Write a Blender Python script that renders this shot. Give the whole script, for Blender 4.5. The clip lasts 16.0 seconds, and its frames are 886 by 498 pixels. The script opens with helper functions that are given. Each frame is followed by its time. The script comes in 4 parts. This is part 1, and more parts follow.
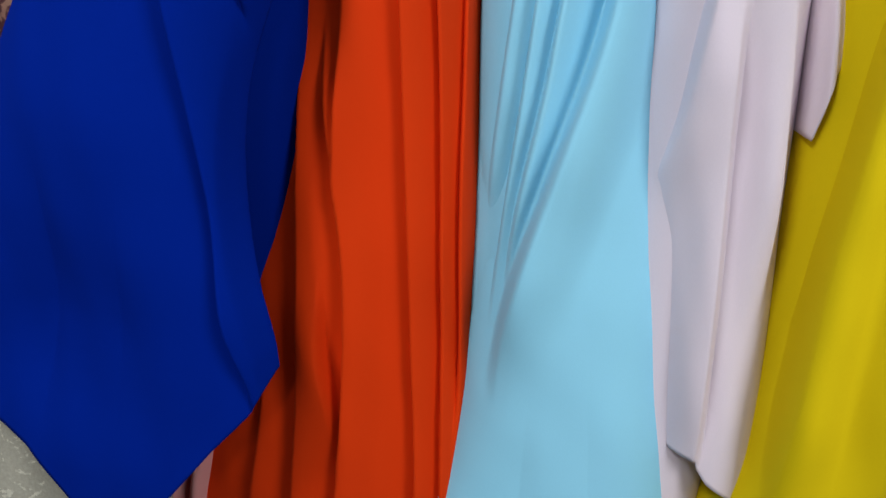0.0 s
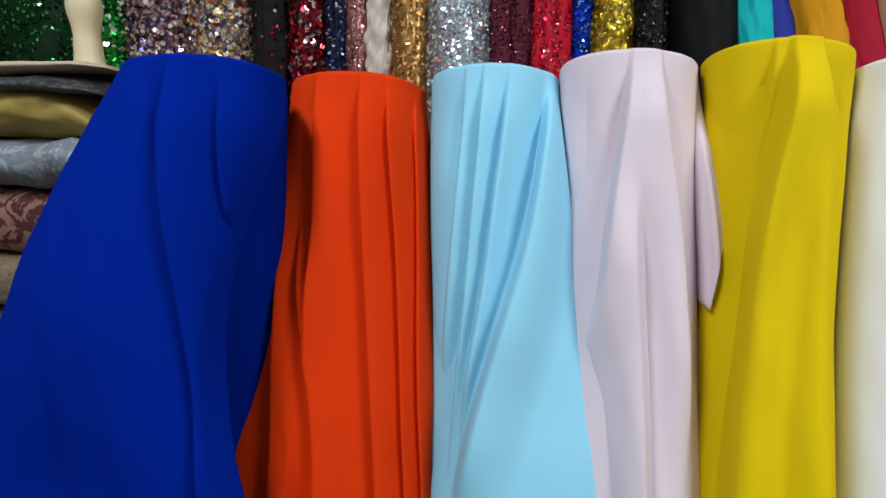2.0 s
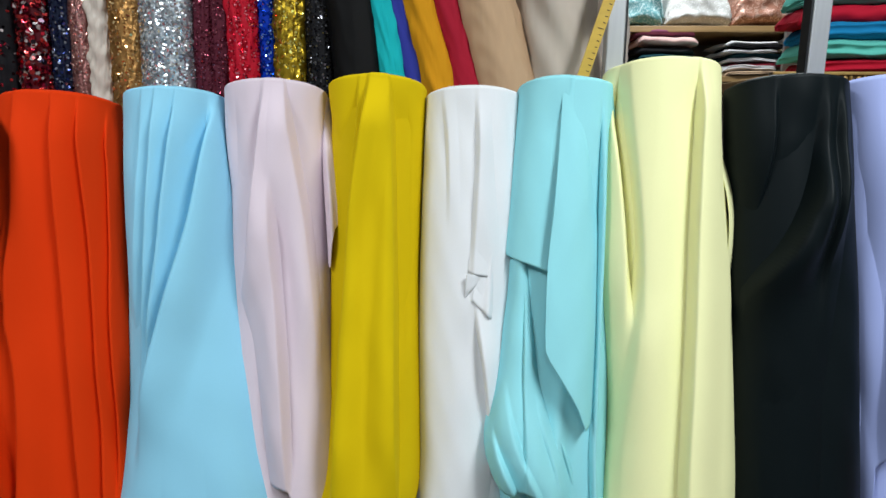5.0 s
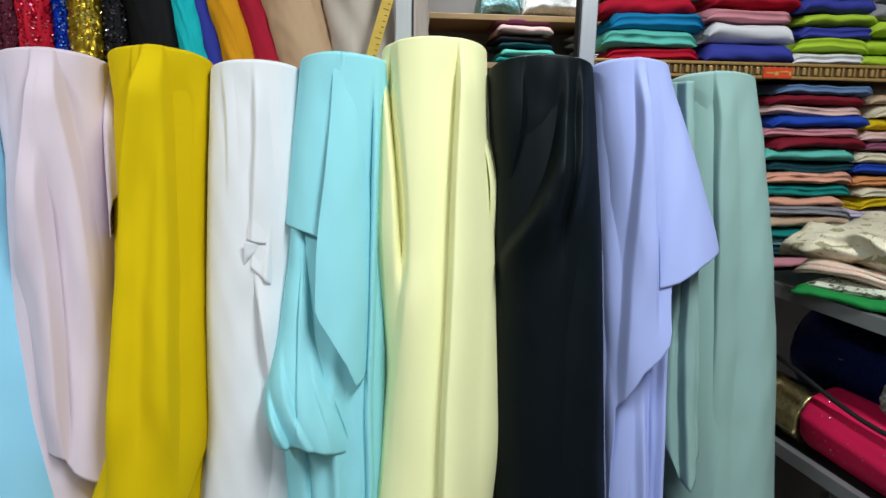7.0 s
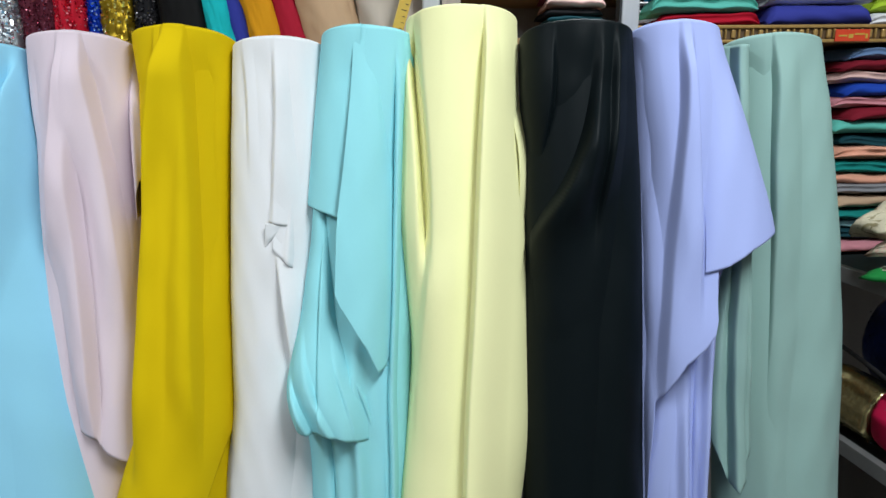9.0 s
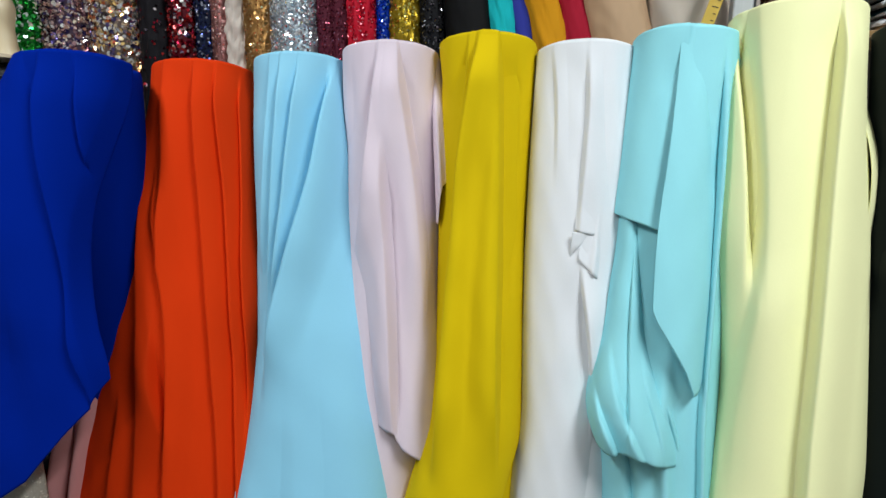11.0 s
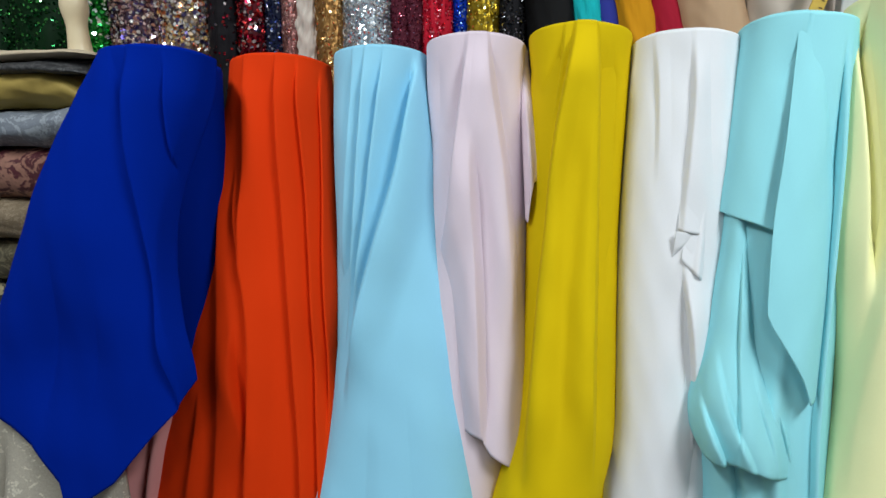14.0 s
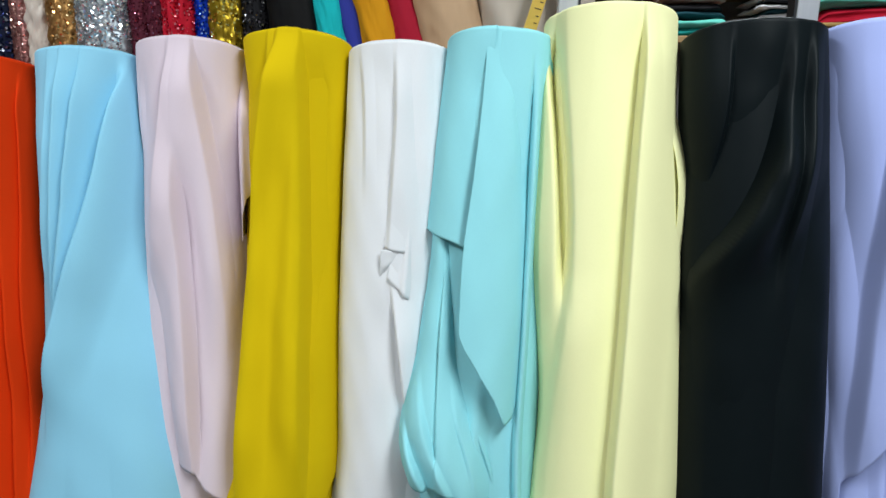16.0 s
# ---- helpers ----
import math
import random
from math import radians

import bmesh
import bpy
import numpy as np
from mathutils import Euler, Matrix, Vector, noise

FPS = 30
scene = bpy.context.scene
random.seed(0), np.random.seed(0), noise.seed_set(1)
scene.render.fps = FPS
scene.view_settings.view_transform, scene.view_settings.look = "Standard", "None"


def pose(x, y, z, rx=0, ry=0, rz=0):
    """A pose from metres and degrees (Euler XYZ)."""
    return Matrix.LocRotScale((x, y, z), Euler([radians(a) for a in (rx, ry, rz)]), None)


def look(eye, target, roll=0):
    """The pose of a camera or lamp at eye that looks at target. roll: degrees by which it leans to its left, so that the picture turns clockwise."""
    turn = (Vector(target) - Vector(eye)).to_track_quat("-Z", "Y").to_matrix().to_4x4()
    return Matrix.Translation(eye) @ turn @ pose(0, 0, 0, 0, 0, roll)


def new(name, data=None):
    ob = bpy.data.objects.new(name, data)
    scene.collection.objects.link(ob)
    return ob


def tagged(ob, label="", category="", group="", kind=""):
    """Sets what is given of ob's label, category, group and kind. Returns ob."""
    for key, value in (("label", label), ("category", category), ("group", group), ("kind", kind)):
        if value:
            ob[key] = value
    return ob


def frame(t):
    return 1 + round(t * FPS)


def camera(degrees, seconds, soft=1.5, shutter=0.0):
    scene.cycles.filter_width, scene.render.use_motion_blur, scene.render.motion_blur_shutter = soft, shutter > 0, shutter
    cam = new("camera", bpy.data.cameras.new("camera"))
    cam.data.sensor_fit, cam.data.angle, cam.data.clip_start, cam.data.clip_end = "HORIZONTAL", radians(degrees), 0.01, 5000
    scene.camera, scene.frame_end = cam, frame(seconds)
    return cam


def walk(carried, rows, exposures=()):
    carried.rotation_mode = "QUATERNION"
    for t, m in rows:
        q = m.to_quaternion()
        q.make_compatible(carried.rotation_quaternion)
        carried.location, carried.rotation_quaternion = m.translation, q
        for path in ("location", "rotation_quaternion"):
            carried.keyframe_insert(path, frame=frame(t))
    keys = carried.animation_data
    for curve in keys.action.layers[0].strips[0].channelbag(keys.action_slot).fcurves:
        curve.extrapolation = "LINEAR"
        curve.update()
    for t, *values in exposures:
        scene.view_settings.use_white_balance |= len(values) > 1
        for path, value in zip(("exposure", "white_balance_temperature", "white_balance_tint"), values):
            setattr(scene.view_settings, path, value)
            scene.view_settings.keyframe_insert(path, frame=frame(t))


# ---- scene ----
cam = camera(73.1, 16.0)
PATH = [
    (0, (-0.0079, 0.0074, 1.287), (-0.4689, 1.7818, 0.487), 1.9),
    (0.5, (0.0048, 0.0186, 1.312), (-0.4919, 1.7876, 0.521), 0.5),
    (1, (0.0073, -0.0003, 1.336), (-0.4435, 1.8516, 0.728), 0.8),
    (1.3, (0.0216, -0.0298, 1.346), (-0.4373, 1.8644, 0.896), 0.5),
    (1.5, (0.0348, -0.0379, 1.356), (-0.429, 1.8685, 0.963), 0.6),
    (2, (0.0595, -0.0721, 1.372), (-0.4048, 1.8362, 0.999), 0.2),
    (2.5, (0.1487, -0.1268, 1.379), (-0.3168, 1.7864, 1.025), 0.2),
    (3, (0.2623, -0.1972, 1.385), (-0.178, 1.7179, 1.015), 0.3),
    (3.5, (0.3625, -0.2421, 1.379), (-0.0605, 1.6783, 1.013), 0.4),
    (4, (0.436, -0.2697, 1.383), (0.0861, 1.6631, 1.007), 0.5),
    (4.5, (0.4688, -0.2947, 1.384), (0.245, 1.657, 1.01), 0.5),
    (5, (0.4838, -0.3189, 1.391), (0.419, 1.6432, 1.011), 0.3),
    (5.2, (0.4682, -0.3483, 1.395), (0.5119, 1.6161, 1.021), 0.5),
    (7.3, (0.819, -0.3999, 1.358), (0.99, 1.5479, 0.935), 1.0),
    (7.5, (0.8371, -0.4027, 1.355), (0.9941, 1.5437, 0.923), 1.0),
    (8, (0.8567, -0.3898, 1.35), (0.9935, 1.5549, 0.903), 1.0),
    (8.5, (0.8663, -0.3659, 1.348), (0.9539, 1.5783, 0.888), 0.6),
    (9, (0.8413, -0.3431, 1.346), (0.8144, 1.6024, 0.886), -0.3),
    (9.5, (0.7601, -0.3132, 1.363), (0.6371, 1.6215, 0.872), -0.1),
    (10, (0.6838, -0.3079, 1.361), (0.4299, 1.6191, 0.886), -0.4),
    (12.3, (0.303, -0.3839, 1.345), (-0.2079, 1.4999, 0.906), -0.5),
    (12.5, (0.287, -0.3774, 1.347), (-0.2224, 1.5047, 0.9), -0.5),
    (13, (0.2658, -0.3619, 1.347), (-0.2371, 1.5186, 0.891), -0.6),
    (13.5, (0.306, -0.3492, 1.348), (-0.2008, 1.5304, 0.889), -0.8),
    (14, (0.3636, -0.3323, 1.351), (-0.1403, 1.548, 0.893), -1.0),
    (14.5, (0.4194, -0.3117, 1.351), (-0.0767, 1.5705, 0.89), -0.9),
    (15, (0.5009, -0.2788, 1.352), (0.0257, 1.6105, 0.897), -0.7),
    (15.5, (0.6136, -0.2342, 1.361), (0.2157, 1.6715, 0.9), -0.6),
    (16, (0.7195, -0.1996, 1.373), (0.4734, 1.7293, 0.904), -0.0),
]
walk(cam, [(t, look(eye, target, roll)) for t, eye, target, roll in PATH],
     [(0, -0.05), (0.9, -0.05), (1.6, 0.05), (2.5, 0.0), (16, 0.0)])

# ---- light: unseen area lamps, added as assumed fluorescent ceiling fittings ----
LIGHT = 1.0
world = bpy.data.worlds.new("world")
scene.world = world
world.use_nodes = True
world.node_tree.nodes["Background"].inputs[0].default_value = (0.8, 0.9, 1.0, 1)
world.node_tree.nodes["Background"].inputs[1].default_value = 0.02
scene.view_settings.exposure = 0.0


def unseen_panel(x, y, sx, sy, watts):
    lamp = bpy.data.lights.new("unseen_lamp", "AREA")
    lamp.shape, lamp.size, lamp.size_y = "RECTANGLE", sx, sy
    lamp.energy, lamp.color = watts * LIGHT, (0.90, 0.968, 1.0)
    ob = new("unseen_lamp", lamp)
    ob.matrix_world = pose(x, y, 2.76)


# placed and weighted by the shading: strongest right, fill left and behind
unseen_panel(1.55, -0.35, 0.10, 1.0, 58)
unseen_panel(-0.75, -0.45, 0.10, 1.0, 38)
unseen_panel(0.5, -2.0, 0.10, 1.2, 14)
# added to brighten the back bay; no fitting is seen there
unseen_panel(1.5, 2.05, 0.8, 0.10, 25)


# ---- materials ----
def shader(name):
    m = bpy.data.materials.new(name)
    m.use_nodes = True
    return m, m.node_tree, m.node_tree.nodes["Principled BSDF"]


def put(tree, kind, **values):
    n = tree.nodes.new(kind)
    for key, v in values.items():
        n.inputs[key].default_value = v
    return n


def tinted(tree, color, low, high, fac):
    """A socket with color times low..high by fac."""
    mix = tree.nodes.new("ShaderNodeMix")
    mix.data_type = "RGBA"
    mix.inputs[6].default_value = (*[c * low for c in color], 1)
    mix.inputs[7].default_value = (*[min(1, c * high) for c in color], 1)
    tree.links.new(fac, mix.inputs[0])
    return mix.outputs[2]


def cloth(name, color, rough=0.85, sheen=0.06, weave=900, bump=0.12, low=0.93, high=1.05, spec=0.12):
    m, tree, bsdf = shader(name)
    co = put(tree, "ShaderNodeTexCoord").outputs["Object"]
    big = put(tree, "ShaderNodeTexNoise", Scale=7.0, Detail=3.0)
    fine = put(tree, "ShaderNodeTexNoise", Scale=weave, Detail=2.0)
    stretch = put(tree, "ShaderNodeMapping", Scale=(1, 1, 0.35))
    tree.links.new(co, big.inputs["Vector"])
    tree.links.new(co, stretch.inputs["Vector"])
    tree.links.new(stretch.outputs[0], fine.inputs["Vector"])
    add = tree.nodes.new("ShaderNodeMath")
    add.operation = "MULTIPLY_ADD"
    tree.links.new(fine.outputs["Fac"], add.inputs[0])
    add.inputs[1].default_value = 0.5
    half = tree.nodes.new("ShaderNodeMath")
    half.operation = "MULTIPLY"
    half.inputs[1].default_value = 0.5
    tree.links.new(big.outputs["Fac"], half.inputs[0])
    tree.links.new(half.outputs[0], add.inputs[2])
    tree.links.new(tinted(tree, color, low, high, add.outputs[0]), bsdf.inputs["Base Color"])
    bsdf.inputs["Roughness"].default_value = rough
    bsdf.inputs["Specular IOR Level"].default_value = spec
    bsdf.inputs["Sheen Weight"].default_value = sheen
    bsdf.inputs["Sheen Roughness"].default_value = 0.5
    bsdf.inputs["Sheen Tint"].default_value = (*color, 1)
    b = put(tree, "ShaderNodeBump", Strength=bump, Distance=0.0008)
    tree.links.new(fine.outputs["Fac"], b.inputs["Height"])
    tree.links.new(b.outputs[0], bsdf.inputs["Normal"])
    return m


def brocade(name, ground, figure, scale, metal=0.0, rough=0.6, cut=0.55):
    """Patterned fabric: scrolling figures of a second thread on a ground."""
    m, tree, bsdf = shader(name)
    co = put(tree, "ShaderNodeTexCoord").outputs["Object"]
    n1 = put(tree, "ShaderNodeTexNoise", Scale=scale, Detail=2.0, Distortion=2.5)
    n2 = put(tree, "ShaderNodeTexNoise", Scale=scale * 9, Detail=4.0)
    ramp = tree.nodes.new("ShaderNodeValToRGB")
    ramp.color_ramp.elements[0].position, ramp.color_ramp.elements[1].position = cut - 0.03, cut + 0.03
    mix = tree.nodes.new("ShaderNodeMix")
    mix.data_type = "RGBA"
    tree.links.new(co, n1.inputs["Vector"])
    tree.links.new(co, n2.inputs["Vector"])
    fray = tree.nodes.new("ShaderNodeMath")
    fray.operation = "MULTIPLY_ADD"
    fray.inputs[1].default_value = 0.30
    tree.links.new(n2.outputs["Fac"], fray.inputs[0])
    tree.links.new(n1.outputs["Fac"], fray.inputs[2])
    less = tree.nodes.new("ShaderNodeMath")
    less.operation = "SUBTRACT"
    less.inputs[1].default_value = 0.15
    tree.links.new(fray.outputs[0], less.inputs[0])
    tree.links.new(less.outputs[0], ramp.inputs[0])
    tree.links.new(ramp.outputs[0], mix.inputs[0])
    tree.links.new(tinted(tree, ground, 0.75, 1.2, n2.outputs["Fac"]), mix.inputs[6])
    tree.links.new(tinted(tree, figure, 0.6, 1.3, n2.outputs["Fac"]), mix.inputs[7])
    tree.links.new(mix.outputs[2], bsdf.inputs["Base Color"])
    shine = tree.nodes.new("ShaderNodeMath")
    shine.operation = "MULTIPLY"
    shine.inputs[1].default_value = metal
    tree.links.new(ramp.outputs[0], shine.inputs[0])
    tree.links.new(shine.outputs[0], bsdf.inputs["Metallic"])
    bsdf.inputs["Roughness"].default_value = rough
    b = put(tree, "ShaderNodeBump", Strength=0.5, Distance=0.0015)
    tree.links.new(n2.outputs["Fac"], b.inputs["Height"])
    tree.links.new(b.outputs[0], bsdf.inputs["Normal"])
    return m


def sequin(name, colors, rough=0.25):
    """Shiny flakes: each island takes one of the colours, brightened in place of more light."""
    m, tree, bsdf = shader(name)
    geo = tree.nodes.new("ShaderNodeNewGeometry")
    ramp = tree.nodes.new("ShaderNodeValToRGB")
    ramp.color_ramp.interpolation = "CONSTANT"
    el = ramp.color_ramp.elements
    while len(el) < len(colors):
        el.new(0.5)
    for k, c in enumerate(colors):
        el[k].position = k / len(colors)
        el[k].color = (*[min(1, 1.35 * v) for v in c], 1)
    tree.links.new(geo.outputs["Random Per Island"], ramp.inputs[0])
    tree.links.new(ramp.outputs[0], bsdf.inputs["Base Color"])
    bsdf.inputs["Metallic"].default_value = 0.85
    bsdf.inputs["Roughness"].default_value = rough * 0.7
    return m


def solid(name, color, rough=0.5, metal=0.0, scale=40, low=0.85, high=1.1, bump=0.1, stretch=(1, 1, 1)):
    m, tree, bsdf = shader(name)
    co = put(tree, "ShaderNodeTexCoord").outputs["Object"]
    mp = put(tree, "ShaderNodeMapping", Scale=stretch)
    n = put(tree, "ShaderNodeTexNoise", Scale=scale, Detail=5.0)
    tree.links.new(co, mp.inputs["Vector"])
    tree.links.new(mp.outputs[0], n.inputs["Vector"])
    tree.links.new(tinted(tree, color, low, high, n.outputs["Fac"]), bsdf.inputs["Base Color"])
    bsdf.inputs["Roughness"].default_value, bsdf.inputs["Metallic"].default_value = rough, metal
    b = put(tree, "ShaderNodeBump", Strength=bump, Distance=0.002)
    tree.links.new(n.outputs["Fac"], b.inputs["Height"])
    tree.links.new(b.outputs[0], bsdf.inputs["Normal"])
    return m


BLUE, ORANGE = (0.0, 0.0135, 0.225), (0.67, 0.037, 0.001)
SKY, PINK, YELLOW = (0.28, 0.61, 0.79), (0.70, 0.59, 0.66), (0.66, 0.47, 0.002)
WHITE, TEAL, CREAM = (0.74, 0.75, 0.77), (0.29, 0.67, 0.73), (0.85, 0.84, 0.46)
BLACK, LAVENDER, SAGE = (0.0034, 0.0062, 0.0075), (0.34, 0.40, 0.71), (0.25, 0.39, 0.36)
M = {"core": solid("cardboard", (0.45, 0.32, 0.2), 0.9),
     "wood": solid("shelf_wood", (0.36, 0.22, 0.09), 0.45, scale=12, low=0.6, high=1.2, stretch=(1, 8, 8)),
     "gilt": solid("gilt_trim", (0.50, 0.31, 0.10), 0.4, 0.3, scale=60, low=0.6),
     "gilt_shade": solid("gilt_shaded_hollow", (0.12, 0.07, 0.03), 0.6, 0.1, scale=60),
     "alu": solid("aluminium", (0.62, 0.64, 0.67), 0.35, 0.7, scale=8, low=0.9, stretch=(20, 20, 1), bump=0.03),
     "dark_metal": solid("dark_metal", (0.03, 0.032, 0.035), 0.4, 0.5),
     "steel": solid("rack_steel", (0.33, 0.34, 0.34), 0.4, 0.6, scale=15, low=0.75),
     "cream_paint": solid("cream_paint", (0.66, 0.55, 0.36), 0.35, scale=10, low=0.85),
     "wall": solid("wall_paint", (0.33, 0.32, 0.31), 0.7, scale=6, low=0.9),
     "back_wall": solid("back_wall_paint", (0.30, 0.28, 0.27), 0.8, scale=6, low=0.85),
     "floor": solid("floor_tile", (0.14, 0.135, 0.13), 0.3, scale=4, low=0.85),
     "ceil": solid("ceiling_paint", (0.8, 0.8, 0.79), 0.8, scale=5, low=0.95),
     "stick": solid("boxwood", (0.55, 0.36, 0.06), 0.4, scale=20, low=0.85, stretch=(1, 1, 6)),
     "ink": solid("black_ink", (0.02, 0.015, 0.01), 0.6),
     "rubber": solid("black_rubber", (0.012, 0.012, 0.013), 0.45),
     "red_ink": solid("red_sticker", (0.65, 0.06, 0.02), 0.4)}


# ---- building helpers ----
def smooth(data):
    data.polygons.foreach_set("use_smooth", [True] * len(data.polygons))
    return data


def part(name, data, material, parent, label=""):
    """One mesh under a thing or a part; its points are given in the world."""
    if isinstance(data, bmesh.types.BMesh):
        mesh = bpy.data.meshes.new(name)
        data.to_mesh(mesh)
        data.free()
        data = mesh
    data.materials.append(material)
    ob = new(name, data)
    if parent is not None:
        base = Vector()
        up = parent
        while up is not None:
            base += up.location
            up = up.parent
        data.transform(Matrix.Translation(-base))
        ob.parent = parent
    return tagged(ob, label) if label else ob


def thing(name, x, y, z, label, category, group="", kind=""):
    ob = new(name)
    ob.empty_display_size = 0.05
    ob.location = (x, y, z)
    return tagged(ob, label, category, group, kind)


def sheet(name, p, wrap=False):
    """A mesh from a grid of points p[v, u, 3]."""
    nv, nu = p.shape[:2]
    faces = [(v * nu + u, v * nu + (u + 1) % nu, (v + 1) * nu + (u + 1) % nu, (v + 1) * nu + u)
             for v in range(nv - 1) for u in range(nu if wrap else nu - 1)]
    mesh = bpy.data.meshes.new(name)
    mesh.from_pydata(p.reshape(-1, 3).tolist(), [], faces)
    return smooth(mesh)


def box(x0, x1, y0, y1, z0, z1, bevel=0.003, bm=None):
    bm = bm or bmesh.new()
    got = bmesh.ops.create_cube(bm, size=1)["verts"]
    bmesh.ops.transform(bm, matrix=Matrix.Translation(((x0 + x1) / 2, (y0 + y1) / 2, (z0 + z1) / 2)) @ Matrix.Diagonal((x1 - x0, y1 - y0, z1 - z0, 1)), verts=got)
    if bevel:
        edges = list({e for v in got for e in v.link_edges})
        bmesh.ops.bevel(bm, geom=edges, offset=bevel, segments=2, affect="EDGES", profile=0.5)
    return bm


def ease(t):
    t = np.clip(t, 0, 1)
    return t * t * (3 - 2 * t)


def curve(z, keys):
    """A soft curve through keys (z, value), given in any order of z."""
    ks = sorted(keys)
    zs, vs = np.array([k[0] for k in ks]), np.array([k[1] for k in ks])
    return sum(np.interp(z + d, zs, vs) * w for d, w in ((-0.05, .15), (-0.025, .2), (0, .3), (0.025, .2), (0.05, .15)))


def ripple(x, y, seed, scale):
    """Smooth pseudo-random field in -1..1."""
    g = np.random.RandomState(seed)
    out = 0
    for k in range(5):
        a, b, c = g.uniform(-1, 1), g.uniform(-1, 1), g.uniform(0, 6.28)
        out = out + np.sin(scale * (1 + 0.6 * k) * (a * x + b * y) * 2 + c) / (1 + 0.5 * k)
    return out / 2.6


LEAN = 0.2
DEPTH = 1.15


def soft_ramp(t):
    """t where it is above zero, with a rounded foot."""
    return (t + np.sqrt(t * t + 0.02)) / 2


def drape(name, cx, cy, zt, r, left, right, hem, folds, material, parent, label="", forward=(), nu=120, nv=60,
          rim=True, seed=1, start=0.0, wob=0.003, thick=0.0014, creases=(), span=(0, 1), lift=0.0):
    """Cloth that falls from the front half of a roll's rim. left, right: (height, x) of its sides; hem: (share of the span, height);
    folds: (share at the top, share at the bottom, width, height, first z); creases: line as (height, x), depth, run to the low and to the high x;
    forward: (height, metres to the front); span: the shares of the roll's front that the sheet covers; lift: how far it stands off."""
    a = (1 - np.cos(np.pi * np.linspace(0, 1, nu)[None, :])) / 2
    bottom = np.interp(a, [h[0] for h in hem], [h[1] for h in hem])
    edge = 0.005
    start = start + edge if rim else start
    v = (np.linspace(0, 1, nv) ** 1.1)[:, None]
    z = zt - start - v * (zt - start - bottom)
    s0, s1 = [curve(z, k) if isinstance(k, list) else k for k in span]
    share = s0 + (s1 - s0) * a
    arc = np.sqrt(np.clip(4 * share * (1 - share), 0, 1))
    xl, xr = curve(z, left), curve(z, right)
    x = xl + (xr - xl) * share
    yc = cy + LEAN * (z - zt)
    deep = r * arc ** 0.8 + (curve(z, lift) if isinstance(lift, list) else lift)
    fall = 0.2 + 0.8 * ease((zt - z) / 0.05) if rim else 1
    if forward:
        deep = deep + curve(z, forward) * arc ** 0.5
    for top, low, width, height, first in folds:
        t = np.clip((zt - z) / (zt - bottom.min()), 0, 1)
        d = (share - top - (low - top) * t) / width
        shape = np.exp(-d * d) if height > 0 else np.exp(-np.abs(d) ** 1.3)
        deep = deep + 1.25 * height * shape * ease((first - z) / 0.22) * ease(np.minimum(share, 1 - share) / 0.05) * fall
    for keys, depth, run_low, run_high in creases:
        hi, lo = max(k[0] for k in keys), min(k[0] for k in keys)
        proud = 1 if run_high < 0.7 * run_low else -1 if run_low < 0.7 * run_high else 0
        d = (x - curve(z, keys)) * (proud or 1)
        live = (1 if hi > zt - 0.09 else ease((hi + 0.02 - z) / (0.12 if proud else 0.25))) * (1 if lo < 0.70 else ease((z - lo + 0.10) / 0.20))
        if rim:
            live = live * (0.1 + 0.9 * ease((zt - z) / 0.10))
        if proud:
            wall, run = 0.9 * min(run_low, run_high), 0.03 + 1.4 * max(run_low, run_high)
            rise = np.where(d < wall, ease(d / wall), ease(1 - (d - wall) / run))
            shape = rise - 0.6 * np.clip(1 + np.minimum(d, 0) / run, 0, 1) ** 1.6 * (1 - ease(d / wall))
        else:
            shape = -soft_ramp(1 - np.abs(d) / (2 * run_low))
        deep = deep + DEPTH * depth * shape * live * ease(np.minimum(share, 1 - share) / 0.025)
    deep = deep + wob * ripple(x * 3, z, seed, 9) * fall
    y = yc - deep
    if rim:
        z = z + LEAN * (yc - y) * (1 - ease((zt - z) / 0.35))
        ring = []
        for k in range(6):
            ang = k / 5 * np.pi / 2
            rr = 1 - edge * (1 - np.sin(ang)) / r
            ring.append(np.stack([cx + (x[0] - cx) * rr, cy + (y[0] - cy) * rr, z[0] + edge * np.cos(ang)], -1))
        inner = [np.stack([cx + (x[0] - cx) * q, cy + (y[0] - cy) * q, zt + LEAN * (cy - y[0]) * q + edge], -1) for q in (0.05, 0.3, 0.6, 0.85)]
        p = np.concatenate([np.array(inner + ring), np.stack([x, y, z], -1)[1:]])
    else:
        p = np.stack([x, y, z], -1)
    ob = part(name, sheet(name, p), material, parent, label)
    mod = ob.modifiers.new("thickness", "SOLIDIFY")
    mod.thickness, mod.offset = thick, -1
    return ob


def patch(name, a, b2, c2, d2, bulge, material, parent, seed=0, label="", n=24):
    """A small loose piece of cloth between four corners, bulging to the front."""
    v, u = np.linspace(0, 1, n)[:, None, None], np.linspace(0, 1, n)[None, :, None]
    p = (1 - v) * ((1 - u) * np.array(a) + u * np.array(b2)) + v * ((1 - u) * np.array(c2) + u * np.array(d2))
    p[..., 1] -= bulge * (np.sin(np.pi * u) * np.sin(np.pi * (0.15 + 0.7 * v)))[..., 0] + 0.0015 * ripple(p[..., 0] * 8, p[..., 2] * 8, seed, 6)
    ob = part(name, sheet(name, p), material, parent, label)
    mod = ob.modifiers.new("thickness", "SOLIDIFY")
    mod.thickness = 0.0014
    return ob


